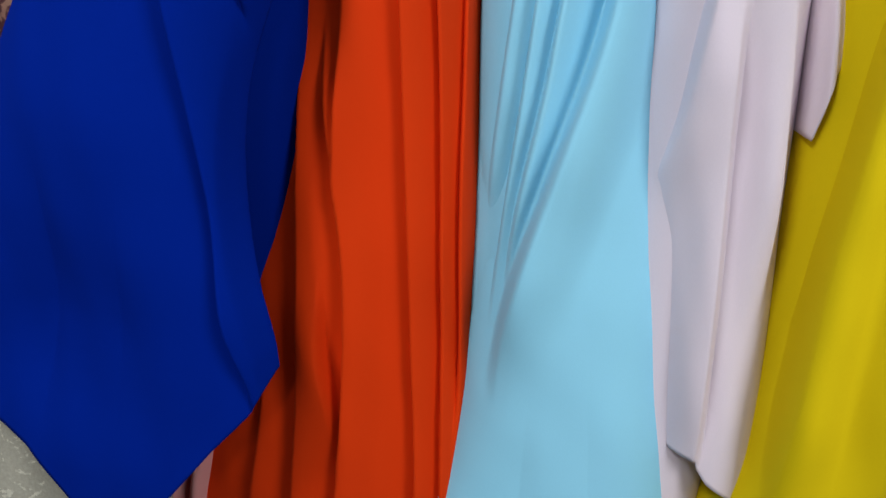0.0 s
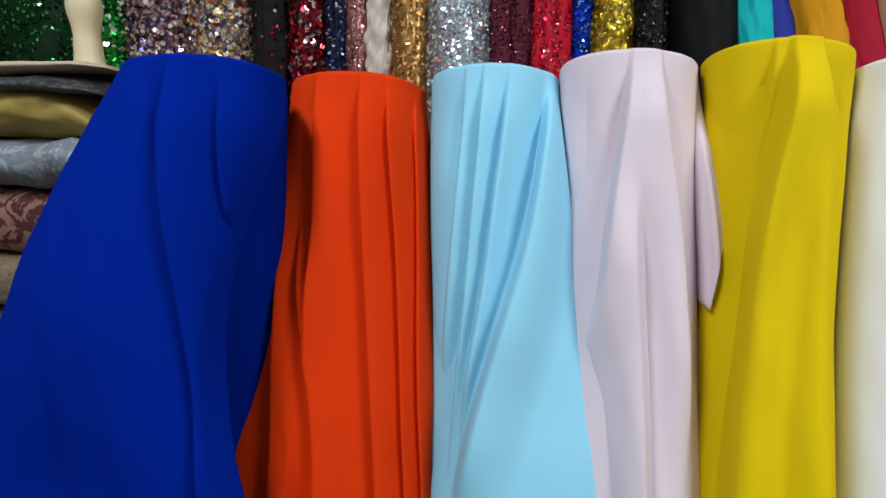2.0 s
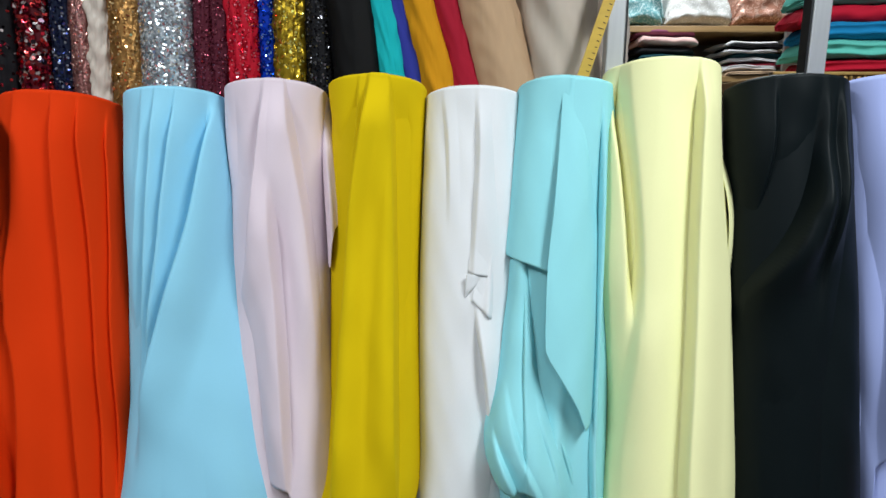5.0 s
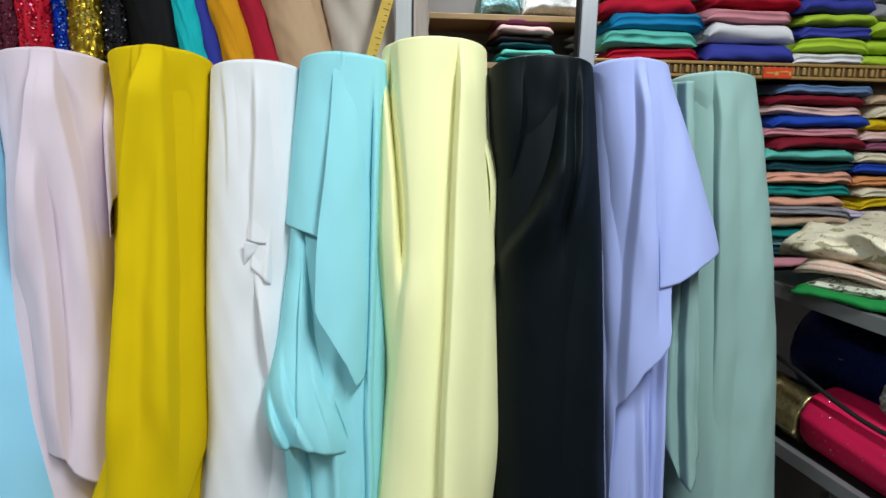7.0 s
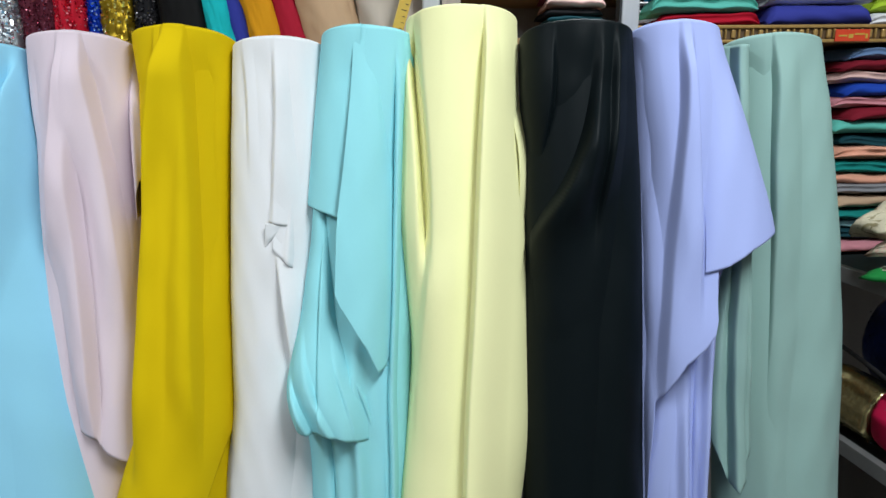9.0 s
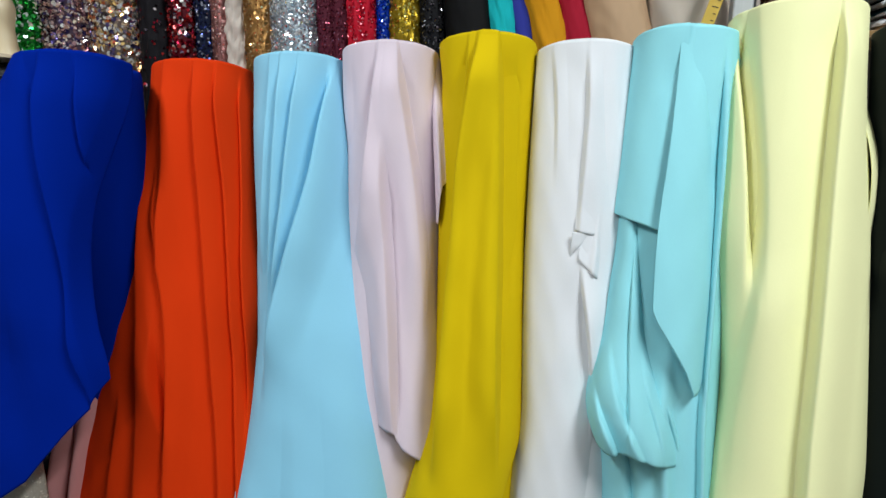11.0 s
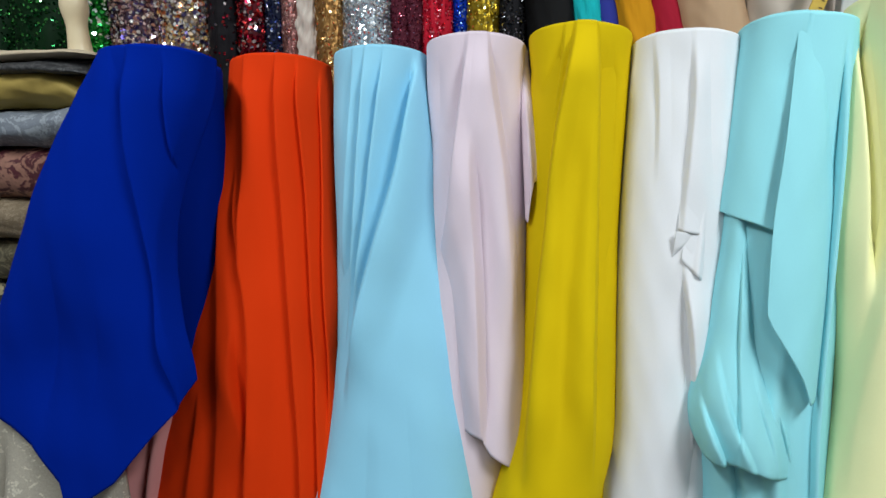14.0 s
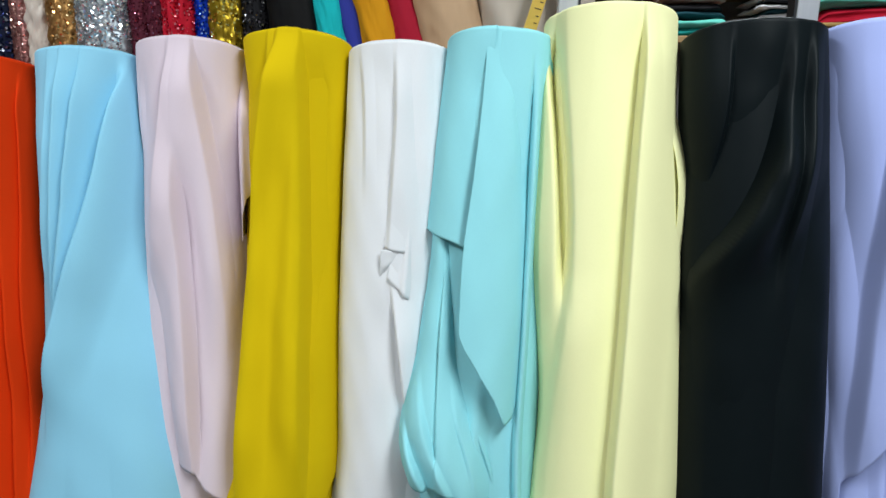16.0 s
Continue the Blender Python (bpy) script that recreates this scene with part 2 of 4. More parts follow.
def roll_mesh(x0, y0, z0, x1, y1, z1, r, seed=0, sag=0.002, nu=48, nv=24, hole=0.022, crumple=1.0):
    """A wound roll from its foot to its head, with a spiral edge, rounded rims and a hollow core end."""
    ax = Vector((x1 - x0, y1 - y0, z1 - z0))
    turn = ax.to_track_quat("Z", "Y").to_matrix()
    n = ax.length
    prof = [(hole, 0.02), (hole, 0), (r - 0.012, 0), (r - 0.003, 0.004), (r, 0.014)]
    prof += [(r, 0.014 + (n - 0.028) * k / nv) for k in range(1, nv)]
    prof += [(r, n - 0.014), (r - 0.003, n - 0.004), (r - 0.012, n), (hole, n), (hole, n - 0.02)]
    rows = []
    ang = np.linspace(0, 2 * np.pi, nu, endpoint=False)
    for rad, h in prof:
        bump = sag * ripple(np.cos(ang) * 2 * crumple, np.sin(ang) * 2 + h * 2 * crumple * crumple, seed, 2) if rad > hole + .001 else 0
        rows.append(np.stack([(rad + bump) * np.cos(ang), (rad + bump) * np.sin(ang), h + 0 * ang], -1))
    p = np.array(rows) @ np.array(turn).T + np.array((x0, y0, z0))
    return sheet("roll", p, True)


def bolt(label, cx, cy, zt, r, material, at=None):
    """A fabric bolt that stands on the floor and leans back; returns the thing."""
    fx, foot = at or (cx, cy - LEAN * (zt - 0.02))
    ob = thing("fabric_bolt", fx, foot, 0, label, "fabric bolt", "fabric bolts standing in a row")
    part("roll", roll_mesh(fx, foot, 0.02, cx, cy, zt - 0.004, r - 0.008, int(cx * 100) % 97), material, ob)
    part("core", roll_mesh(fx, foot, 0.0, cx, cy, zt - 0.002, 0.021, 1, 0, 24, 2, 0.017), M["core"], ob, "brown cardboard tube")
    return ob


# ---- the room: ceiling and outer walls are added to close it and bounce light ----
def wall(name, x0, x1, y0, y1, z0, z1, material, label):
    ob = part(name, box(x0, x1, y0, y1, z0, z1, 0), material, None)
    return tagged(ob, label, name.split("_")[0], kind="structure")


wall("floor", -2.2, 3.6, -3.2, 3.4, -0.1, 0, M["floor"], "pale grey tiled shop floor")
wall("ceiling", -2.2, 3.6, -3.2, 3.4, 2.8, 2.9, M["ceil"], "plain white ceiling, added to close the room")
wall("wall_north", -2.2, 3.6, 3.3, 3.4, 0, 2.8, M["back_wall"], "grey painted wall behind the shelves")
wall("wall_south", -2.2, 3.6, -3.2, -3.1, 0, 2.8, M["wall"], "plain light wall, added to close the room")
wall("wall_west", -2.2, -2.1, -3.1, 3.3, 0, 2.8, M["wall"], "plain light side wall, added to close the room")
wall("wall_east", 3.5, 3.6, -3.1, 3.3, 0, 2.8, M["wall"], "plain light side wall, added to close the room")

# ---- the row of bolts ----
c = {n: cloth("cloth_" + n, col) for n, col in (("blue", BLUE), ("orange", ORANGE), ("sky", SKY), ("pink", PINK), ("yellow", YELLOW),
     ("white", WHITE), ("teal", TEAL), ("cream", CREAM), ("black", BLACK), ("lavender", LAVENDER), ("sage", SAGE))}

# folds of each cloth: the line of the hollow as (height, x), its depth, and its run to the low and the high side
BLUE_FOLDS = [
    ([(1.39, -0.468), (1.35, -0.462), (1.28, -0.452), (1.21, -0.436), (1.10, -0.412), (1.00, -0.395), (0.91, -0.382), (0.86, -0.358)], 0.0177, 0.03, 0.014),
    ([(1.45, -0.409), (1.35, -0.394), (1.29, -0.395), (1.20, -0.376), (1.12, -0.364), (1.07, -0.360)], 0.014, 0.022, 0.013),
    ([(1.15, -0.599), (0.99, -0.597), (0.84, -0.617)], 0.030, 0.05, 0.06),
    ([(1.45, -0.504), (1.40, -0.482), (1.35, -0.464)], 0.0078, 0.012, 0.02),
    ([(1.12, -0.505), (1.00, -0.498), (0.83, -0.512)], 0.014, 0.04, 0.04),
]
ORANGE_FOLDS = [
    ([(1.43, -0.356), (1.34, -0.347), (1.25, -0.339), (1.17, -0.339), (1.09, -0.335)], 0.014, 0.02, 0.008),
    ([(1.23, -0.368), (1.15, -0.356), (1.09, -0.343), (1.01, -0.328), (0.94, -0.316), (0.85, -0.310), (0.76, -0.308), (0.67, -0.309), (0.59, -0.308)], 0.016, 0.015, 0.006),
    ([(1.42, -0.285), (1.32, -0.274), (1.20, -0.263), (1.08, -0.249), (0.96, -0.235), (0.85, -0.224), (0.74, -0.212), (0.62, -0.199)], 0.015, 0.018, 0.008),
    ([(1.42, -0.247), (1.34, -0.236), (1.23, -0.223), (1.10, -0.209), (0.98, -0.198), (0.85, -0.187), (0.71, -0.174), (0.59, -0.163)], 0.014, 0.016, 0.008),
    ([(1.42, -0.215), (1.32, -0.202), (1.23, -0.195), (1.11, -0.186), (1.02, -0.179), (0.93, -0.172), (0.84, -0.164), (0.75, -0.157)], 0.014, 0.012, 0.008),
    ([(1.22, -0.405), (1.14, -0.393), (1.03, -0.389), (0.89, -0.380), (0.78, -0.373), (0.66, -0.376), (0.57, -0.375)], 0.016, 0.03, 0.006),
    ([(0.92, -0.343), (0.85, -0.340), (0.78, -0.328), (0.72, -0.312)], 0.016, 0.006, 0.012),
    ([(0.77, -0.440), (0.67, -0.441), (0.57, -0.453)], 0.012, 0.02, 0.01),
    ([(1.45, -0.319), (1.40, -0.319)], 0.005, 0.01, 0.01),
]
SKY_FOLDS = [
    ([(1.43, -0.127), (1.38, -0.128), (1.29, -0.132), (1.20, -0.138), (1.08, -0.144)], 0.0092, 0.012, 0.006),
    ([(1.43, -0.100), (1.36, -0.100), (1.26, -0.105), (1.15, -0.111), (1.04, -0.120), (0.96, -0.124)], 0.0138, 0.014, 0.006),
    ([(1.43, -0.064), (1.36, -0.067), (1.26, -0.077), (1.17, -0.083), (1.09, -0.096), (0.99, -0.108)], 0.0161, 0.018, 0.008),
    ([(1.37, -0.015), (1.30, -0.022), (1.24, -0.029), (1.17, -0.046), (1.10, -0.065), (1.04, -0.080), (0.95, -0.101), (0.87, -0.116)], 0.0299, 0.035, 0.02),
    ([(0.86, -0.055), (0.75, -0.052), (0.63, -0.049)], 0.0092, 0.04, 0.04),
    ([(0.92, 0.008), (0.78, 0.025), (0.64, 0.043)], 0.0069, 0.03, 0.03),
]
PINK_FOLDS = [
    ([(1.48, 0.104), (1.41, 0.100), (1.32, 0.090), (1.24, 0.081), (1.15, 0.075), (1.05, 0.044)], 0.0162, 0.025, 0.012),
    ([(1.47, 0.148), (1.38, 0.163), (1.30, 0.178), (1.24, 0.191), (1.17, 0.199), (1.09, 0.209), (1.00, 0.214)], 0.0189, 0.007, 0.02),
    ([(1.29, 0.131), (1.22, 0.137), (1.12, 0.146), (1.01, 0.156), (0.91, 0.163), (0.81, 0.169), (0.76, 0.173)], 0.0162, 0.014, 0.03),
    ([(1.48, 0.123), (1.38, 0.122)], 0.0081, 0.015, 0.015),
    ([(1.47, 0.184), (1.38, 0.188)], 0.00675, 0.012, 0.012),
    ([(1.47, 0.048), (1.34, 0.055)], 0.0081, 0.015, 0.015),
]
YELLOW_FOLDS = [
    ([(1.48, 0.303), (1.43, 0.299), (1.36, 0.285), (1.28, 0.271), (1.20, 0.263), (1.11, 0.260), (1.03, 0.252), (0.93, 0.250), (0.83, 0.246), (0.75, 0.243)], 0.0298, 0.02, 0.012),
    ([(1.48, 0.285), (1.40, 0.280), (1.31, 0.265), (1.21, 0.250)], 0.0132, 0.012, 0.008),
    ([(1.48, 0.345), (1.43, 0.353), (1.32, 0.357), (1.20, 0.361), (1.07, 0.364), (0.92, 0.368), (0.77, 0.373)], 0.0264, 0.006, 0.022),
    ([(1.47, 0.377), (1.38, 0.375), (1.22, 0.374), (1.02, 0.374)], 0.0132, 0.014, 0.01),
    ([(0.94, 0.226), (0.78, 0.217), (0.73, 0.237)], 0.0166, 0.012, 0.01),
]
WHITE_FOLDS = [
    ([(1.47, 0.434), (1.41, 0.445), (1.36, 0.449), (1.29, 0.452)], 0.00546, 0.015, 0.01),
    ([(1.44, 0.502), (1.35, 0.507), (1.24, 0.501), (1.15, 0.496)], 0.00819, 0.02, 0.012),
    ([(1.43, 0.533), (1.35, 0.539), (1.26, 0.545), (1.20, 0.555)], 0.00637, 0.012, 0.012),
    ([(1.47, 0.466), (1.37, 0.475), (1.29, 0.479)], 0.00455, 0.015, 0.015),
    ([(1.47, 0.565), (1.38, 0.572)], 0.00546, 0.01, 0.01),
    ([(1.07, 0.503), (0.99, 0.519), (0.91, 0.528), (0.84, 0.534)], 0.0182, 0.02, 0.008),
]
TEAL_FOLDS = [
    ([(1.47, 0.714), (1.39, 0.725), (1.28, 0.732)], 0.012, 0.01, 0.008),
    ([(1.46, 0.696), (1.40, 0.703)], 0.004, 0.015, 0.015),
]
CREAM_FOLDS = [
    ([(1.42, 0.773), (1.35, 0.781), (1.28, 0.787), (1.20, 0.793), (1.12, 0.794)], 0.055, 0.007, 0.007),
    ([(1.11, 0.795), (1.01, 0.786), (0.91, 0.773), (0.80, 0.764)], 0.0096, 0.03, 0.015),
    ([(1.43, 0.900), (1.36, 0.895), (1.28, 0.890), (1.19, 0.886), (1.06, 0.881), (0.93, 0.874), (0.83, 0.867), (0.65, 0.861)], 0.0216, 0.03, 0.008),
    ([(1.49, 0.921), (1.43, 0.932)], 0.0072, 0.01, 0.01),
    ([(1.47, 0.958), (1.34, 0.961)], 0.006, 0.01, 0.01),
]
BLACK_FOLDS = [
    ([(1.36, 1.083), (1.32, 1.076), (1.28, 1.064), (1.23, 1.045), (1.19, 1.023), (1.15, 0.997), (1.12, 0.974)], 0.044, 0.05, 0.016),
    ([(1.46, 1.092), (1.39, 1.089), (1.33, 1.080), (1.27, 1.064)], 0.012, 0.04, 0.02),
    ([(1.40, 1.125), (1.28, 1.112), (1.16, 1.095)], 0.012, 0.03, 0.015),
    ([(1.44, 1.155), (1.34, 1.150), (1.14, 1.135), (0.88, 1.095), (0.65, 1.075)], 0.012, 0.03, 0.03),
    ([(1.46, 1.030), (1.34, 1.028), (1.26, 1.015)], 0.010, 0.012, 0.03),
    ([(1.05, 1.010), (0.90, 1.030), (0.65, 1.035)], 0.008, 0.03, 0.03),
]
LAVENDER_FOLDS = [
    ([(1.42, 1.190), (1.34, 1.199), (1.28, 1.205), (1.21, 1.214), (1.15, 1.225), (1.09, 1.231)], 0.00966, 0.014, 0.012),
    ([(1.45, 1.248), (1.34, 1.250), (1.24, 1.242), (1.16, 1.236), (1.05, 1.228), (0.93, 1.222), (0.84, 1.221)], 0.0138, 0.02, 0.01),
    ([(1.43, 1.277), (1.34, 1.280), (1.24, 1.285), (1.14, 1.287), (1.05, 1.288)], 0.0115, 0.012, 0.03),
    ([(1.44, 1.302), (1.34, 1.315), (1.24, 1.327)], 0.00459, 0.02, 0.02),
    ([(1.02, 1.199), (0.92, 1.211), (0.84, 1.219)], 0.00918, 0.012, 0.01),
]
SAGE_FOLDS = [
    ([(1.47, 1.422), (1.42, 1.433), (1.34, 1.439), (1.23, 1.437)], 0.0106, 0.014, 0.012),
    ([(1.47, 1.464), (1.40, 1.474), (1.32, 1.473), (1.21, 1.471), (1.11, 1.475), (1.00, 1.473), (0.93, 1.473), (0.60, 1.461)], 0.017, 0.03, 0.006),
    ([(1.42, 1.516), (1.29, 1.528), (1.12, 1.533), (0.89, 1.527), (0.65, 1.509)], 0.0085, 0.03, 0.03),
    ([(1.47, 1.407), (1.34, 1.424)], 0.0085, 0.012, 0.012),
]

c["black"] = cloth("cloth_black_satin", BLACK, 0.5, 0.0, spec=0.09)
c["blue"] = cloth("cloth_blue_matt", BLUE, 0.85, 0.0, spec=0.02)

b = bolt("royal blue fabric bolt, cloth falling to a pointed corner", -0.462, 0.71, 1.449, 0.105, c["blue"], (-0.60, 0.80))
drape("drape", -0.462, 0.71, 1.449, 0.105,
      [(1.45, -0.562), (1.43, -0.598), (1.33, -0.645), (1.23, -0.692), (1.1, -0.732), (0.98, -0.777), (0.86, -0.821), (0.8, -0.842), (0.6, -0.872)],
      [(1.45, -0.357), (1.37, -0.345), (1.30, -0.365), (1.23, -0.382), (1.17, -0.392), (1.07, -0.385), (0.97, -0.362), (0.9, -0.336), (0.6, -0.332)],
      [(0, 0.81), (0.1, 0.807), (0.29, 0.783), (0.41, 0.757), (0.55, 0.697), (0.58, 0.66), (0.62, 0.655), (0.76, 0.706), (0.88, 0.786), (0.96, 0.831), (1, 0.875)],
      (), c["blue"], b, nu=240, nv=130, creases=BLUE_FOLDS, forward=[(1.45, 0), (1.2, -0.015), (0.85, -0.035), (0.6, -0.04)],
      lift=[(1.45, 0), (1.3, 0.03), (1.15, 0.06), (1.0, 0.072), (0.85, 0.068), (0.6, 0.08)], seed=3)

b = bolt("bright orange fabric bolt with deep narrow pleats", -0.32, 0.90, 1.443, 0.108, c["orange"])
drape("drape", -0.32, 0.90, 1.443, 0.108,
      [(1.45, -0.424), (1.35, -0.43), (1.21, -0.486), (1.10, -0.512), (0.97, -0.522), (0.71, -0.565), (0.49, -0.645), (0.3, -0.67)],
      [(1.45, -0.212), (1.35, -0.193), (1.19, -0.177), (0.99, -0.155), (0.87, -0.150), (0.53, -0.10), (0.3, -0.09)],
      [(0, 0.35), (1, 0.35)],
      (), c["orange"], b, nu=240, nv=130, creases=ORANGE_FOLDS, wob=0.003, forward=[(1.45, 0), (1.0, 0.02), (0.6, 0.03)], seed=5)

b = bolt("light sky blue fabric bolt with a wide cone fold", -0.095, 0.92, 1.454, 0.099, c["sky"])
drape("drape", -0.095, 0.92, 1.454, 0.099,
      [(1.45, -0.194), (1.43, -0.194), (1.23, -0.186), (0.99, -0.162), (0.80, -0.165), (0.72, -0.175), (0.53, -0.215), (0.3, -0.25)],
      [(1.45, 0.004), (1.34, 0.025), (1.23, 0.045), (1.06, 0.078), (0.89, 0.110), (0.66, 0.150), (0.3, 0.19)],
      [(0, 0.35), (1, 0.35)],
      (), c["sky"], b, nu=240, nv=130, creases=SKY_FOLDS, wob=0.003, forward=[(1.45, 0), (1.0, 0.025), (0.6, 0.07), (0.35, 0.09)], seed=7)

b = bolt("pale pink fabric bolt with a ragged cut hem", 0.105, 0.922, 1.469, 0.099, c["pink"])
drape("drape", 0.105, 0.922, 1.469, 0.099,
      [(1.47, 0.007), (1.34, 0.014), (1.23, 0.030), (1.12, 0.044), (0.98, 0.064), (0.73, 0.098), (0.5, 0.11)],
      [(1.47, 0.206), (1.37, 0.207), (1.03, 0.226), (0.65, 0.254), (0.5, 0.26)],
      [(0, 0.765), (0.02, 0.748), (0.41, 0.738), (0.45, 0.735), (0.47, 0.722), (0.55, 0.706), (0.8, 0.68), (1, 0.655)],
      (), c["pink"], b, nu=240, nv=130, creases=PINK_FOLDS, wob=0.003, seed=11)
drape("side_flap", 0.215, 0.92, 1.46, 0.03,
      [(1.46, 0.190), (1.34, 0.205), (1.11, 0.224)], [(1.46, 0.207), (1.40, 0.218), (1.31, 0.243), (1.2, 0.262), (1.1, 0.262)],
      [(0, 1.14), (0.25, 1.135), (0.45, 1.185), (0.55, 1.21), (0.9, 1.225), (1, 1.235)], [(0.5, 0.45, 0.12, 0.008, 1.42)], c["pink"], b, rim=False, nu=50, nv=50,
      forward=[(1.46, -0.02), (1.3, 0.03), (1.1, 0.04)], seed=12)
drape("under_layer", 0.105, 0.922, 1.0, 0.085, [(1.0, 0.05), (0.6, 0.05), (0.3, 0.03)], [(1.0, 0.2), (0.6, 0.225), (0.3, 0.24)], [(0, 0.3), (1, 0.3)],
      [(0.2, 0.3, 0.08, 0.02, 1.0), (0.5, 0.45, 0.05, -0.02, 1.0), (0.7, 0.8, 0.08, 0.02, 1.0)], c["pink"], b, rim=False, nu=60, nv=40, seed=13, wob=0.006)

b = bolt("mustard yellow fabric bolt with slanting folds", 0.31, 0.923, 1.478, 0.098, c["yellow"])
drape("drape", 0.31, 0.923, 1.478, 0.098,
      [(1.48, 0.212), (1.40, 0.224), (1.30, 0.242), (1.18, 0.246), (1.01, 0.236), (0.88, 0.228), (0.73, 0.218), (0.57, 0.170), (0.3, 0.15)],
      [(1.48, 0.408), (1.34, 0.402), (1.13, 0.396), (0.91, 0.404), (0.74, 0.408), (0.63, 0.395), (0.3, 0.40)],
      [(0, 0.35), (0.80, 0.35), (0.85, 0.5), (0.9, 0.62), (1, 0.73)],
      (), c["yellow"], b, nu=240, nv=130, creases=YELLOW_FOLDS, wob=0.003, forward=[(1.48, 0), (1.2, 0.005), (0.6, 0.05)], seed=15)

b = bolt("plain white fabric bolt with a turned-back cut corner", 0.503, 0.925, 1.459, 0.093, c["white"])
drape("drape", 0.503, 0.925, 1.459, 0.091,
      [(1.46, 0.409), (1.24, 0.402), (1.02, 0.398), (0.75, 0.402), (0.64, 0.385), (0.3, 0.37)],
      [(1.46, 0.597), (1.24, 0.598), (1.02, 0.59), (0.82, 0.57), (0.63, 0.565), (0.3, 0.58)],
      [(0, 0.35), (1, 0.35)], (), c["white"], b, nu=240, nv=130, creases=WHITE_FOLDS, seed=17, forward=[(1.46, 0), (1.2, 0.004), (0.9, 0.006)])
drape("cut_flap", 0.503, 0.925, 1.457, 0.091,
      [(1.46, 0.409), (1.24, 0.402), (1.02, 0.398)], [(1.46, 0.597), (1.24, 0.592), (1.14, 0.578), (1.02, 0.565)],
      [(0, 1.137), (0.2, 1.133), (0.6, 1.127), (0.85, 1.122), (1, 1.13)], (), c["white"], b, forward=[(1.46, 0), (1.2, 0.004), (0.9, 0.006)], rim=False, nu=90, nv=70, creases=WHITE_FOLDS[:5], seed=17,
      span=([(1.46, 0.56), (1.25, 0.53), (1.13, 0.54)], 0.97), lift=[(1.46, -0.004), (1.24, -0.003), (1.17, 0.001), (1.13, 0.008)])
drape("inner_flap", 0.503, 0.925, 1.457, 0.091,
      [(1.46, 0.409), (1.24, 0.402), (1.02, 0.398)], [(1.46, 0.597), (1.24, 0.595), (1.02, 0.575)],
      [(0, 1.085), (0.1, 1.078), (0.4, 1.060), (0.75, 1.035), (0.85, 1.03), (1, 1.06)], [(0.72, 0.74, 0.04, 0.006, 1.4)], c["white"], b, forward=[(1.46, 0), (1.2, 0.004), (0.9, 0.006)], rim=False, nu=70, nv=60, seed=19,
      span=([(1.46, 0.64), (1.2, 0.60), (1.07, 0.57)], 0.96), lift=[(1.46, -0.006), (1.18, -0.004), (1.12, 0.001), (1.06, 0.005)])
patch("turned_corner", (0.492, 0.757, 1.136), (0.547, 0.775, 1.128), (0.489, 0.757, 1.090), (0.500, 0.764, 1.104), 0.004, c["white"], b, 18)

b = bolt("turquoise fabric bolt with a knotted bag of cloth", 0.685, 0.905, 1.474, 0.092, c["teal"])
drape("under_layer", 0.685, 0.905, 1.474, 0.088,
      [(1.48, 0.60), (1.15, 0.573), (0.98, 0.560), (0.82, 0.528), (0.7, 0.56), (0.3, 0.57)], [(1.48, 0.775), (1.0, 0.768), (0.6, 0.765), (0.3, 0.77)],
      [(0, 0.35), (1, 0.35)], [(0.2, 0.3, 0.03, -0.014, 1.1), (0.5, 0.55, 0.06, 0.016, 1.0), (0.8, 0.78, 0.012, -0.03, 1.45), (0.90, 0.88, 0.012, -0.03, 1.45), (0.85, 0.83, 0.03, 0.016, 1.45)],
      c["teal"], b, seed=21, wob=0.003)
TEAL_LEFT = [(1.48, 0.592), (1.33, 0.576), (1.15, 0.559), (1.0, 0.56), (0.8, 0.58)]
TEAL_RIGHT = [(1.48, 0.757), (1.33, 0.752), (1.19, 0.747), (1.05, 0.74), (0.85, 0.728)]
drape("side_panel", 0.685, 0.905, 1.476, 0.093, TEAL_LEFT, TEAL_RIGHT, [(0, 1.168), (0.2, 1.163), (0.6, 1.153), (1, 1.140)], (), c["teal"], b, nu=110, nv=100,
      creases=[([(1.44, 0.668), (1.37, 0.661), (1.25, 0.648), (1.10, 0.634)], 0.014, 0.035, 0.03)], seed=22, span=(0, 0.52), forward=[(1.48, 0), (1.1, 0.02)])
drape("drape", 0.685, 0.905, 1.476, 0.094, TEAL_LEFT, TEAL_RIGHT,
      [(0, 1.015), (0.08, 0.995), (0.30, 0.958), (0.55, 0.915), (0.75, 0.870), (0.88, 0.875), (1, 0.905)], (), c["teal"], b, nu=150, nv=120, creases=TEAL_FOLDS, seed=22,
      span=([(1.48, 0.44), (1.37, 0.455), (1.25, 0.44), (1.16, 0.405), (1.0, 0.40), (0.9, 0.45)], 0.99), forward=[(1.48, 0), (1.1, 0.02), (0.8, 0.03)],
      lift=[(1.48, -0.006), (1.38, -0.005), (1.28, 0.001), (1.16, 0.007), (0.9, 0.016)])
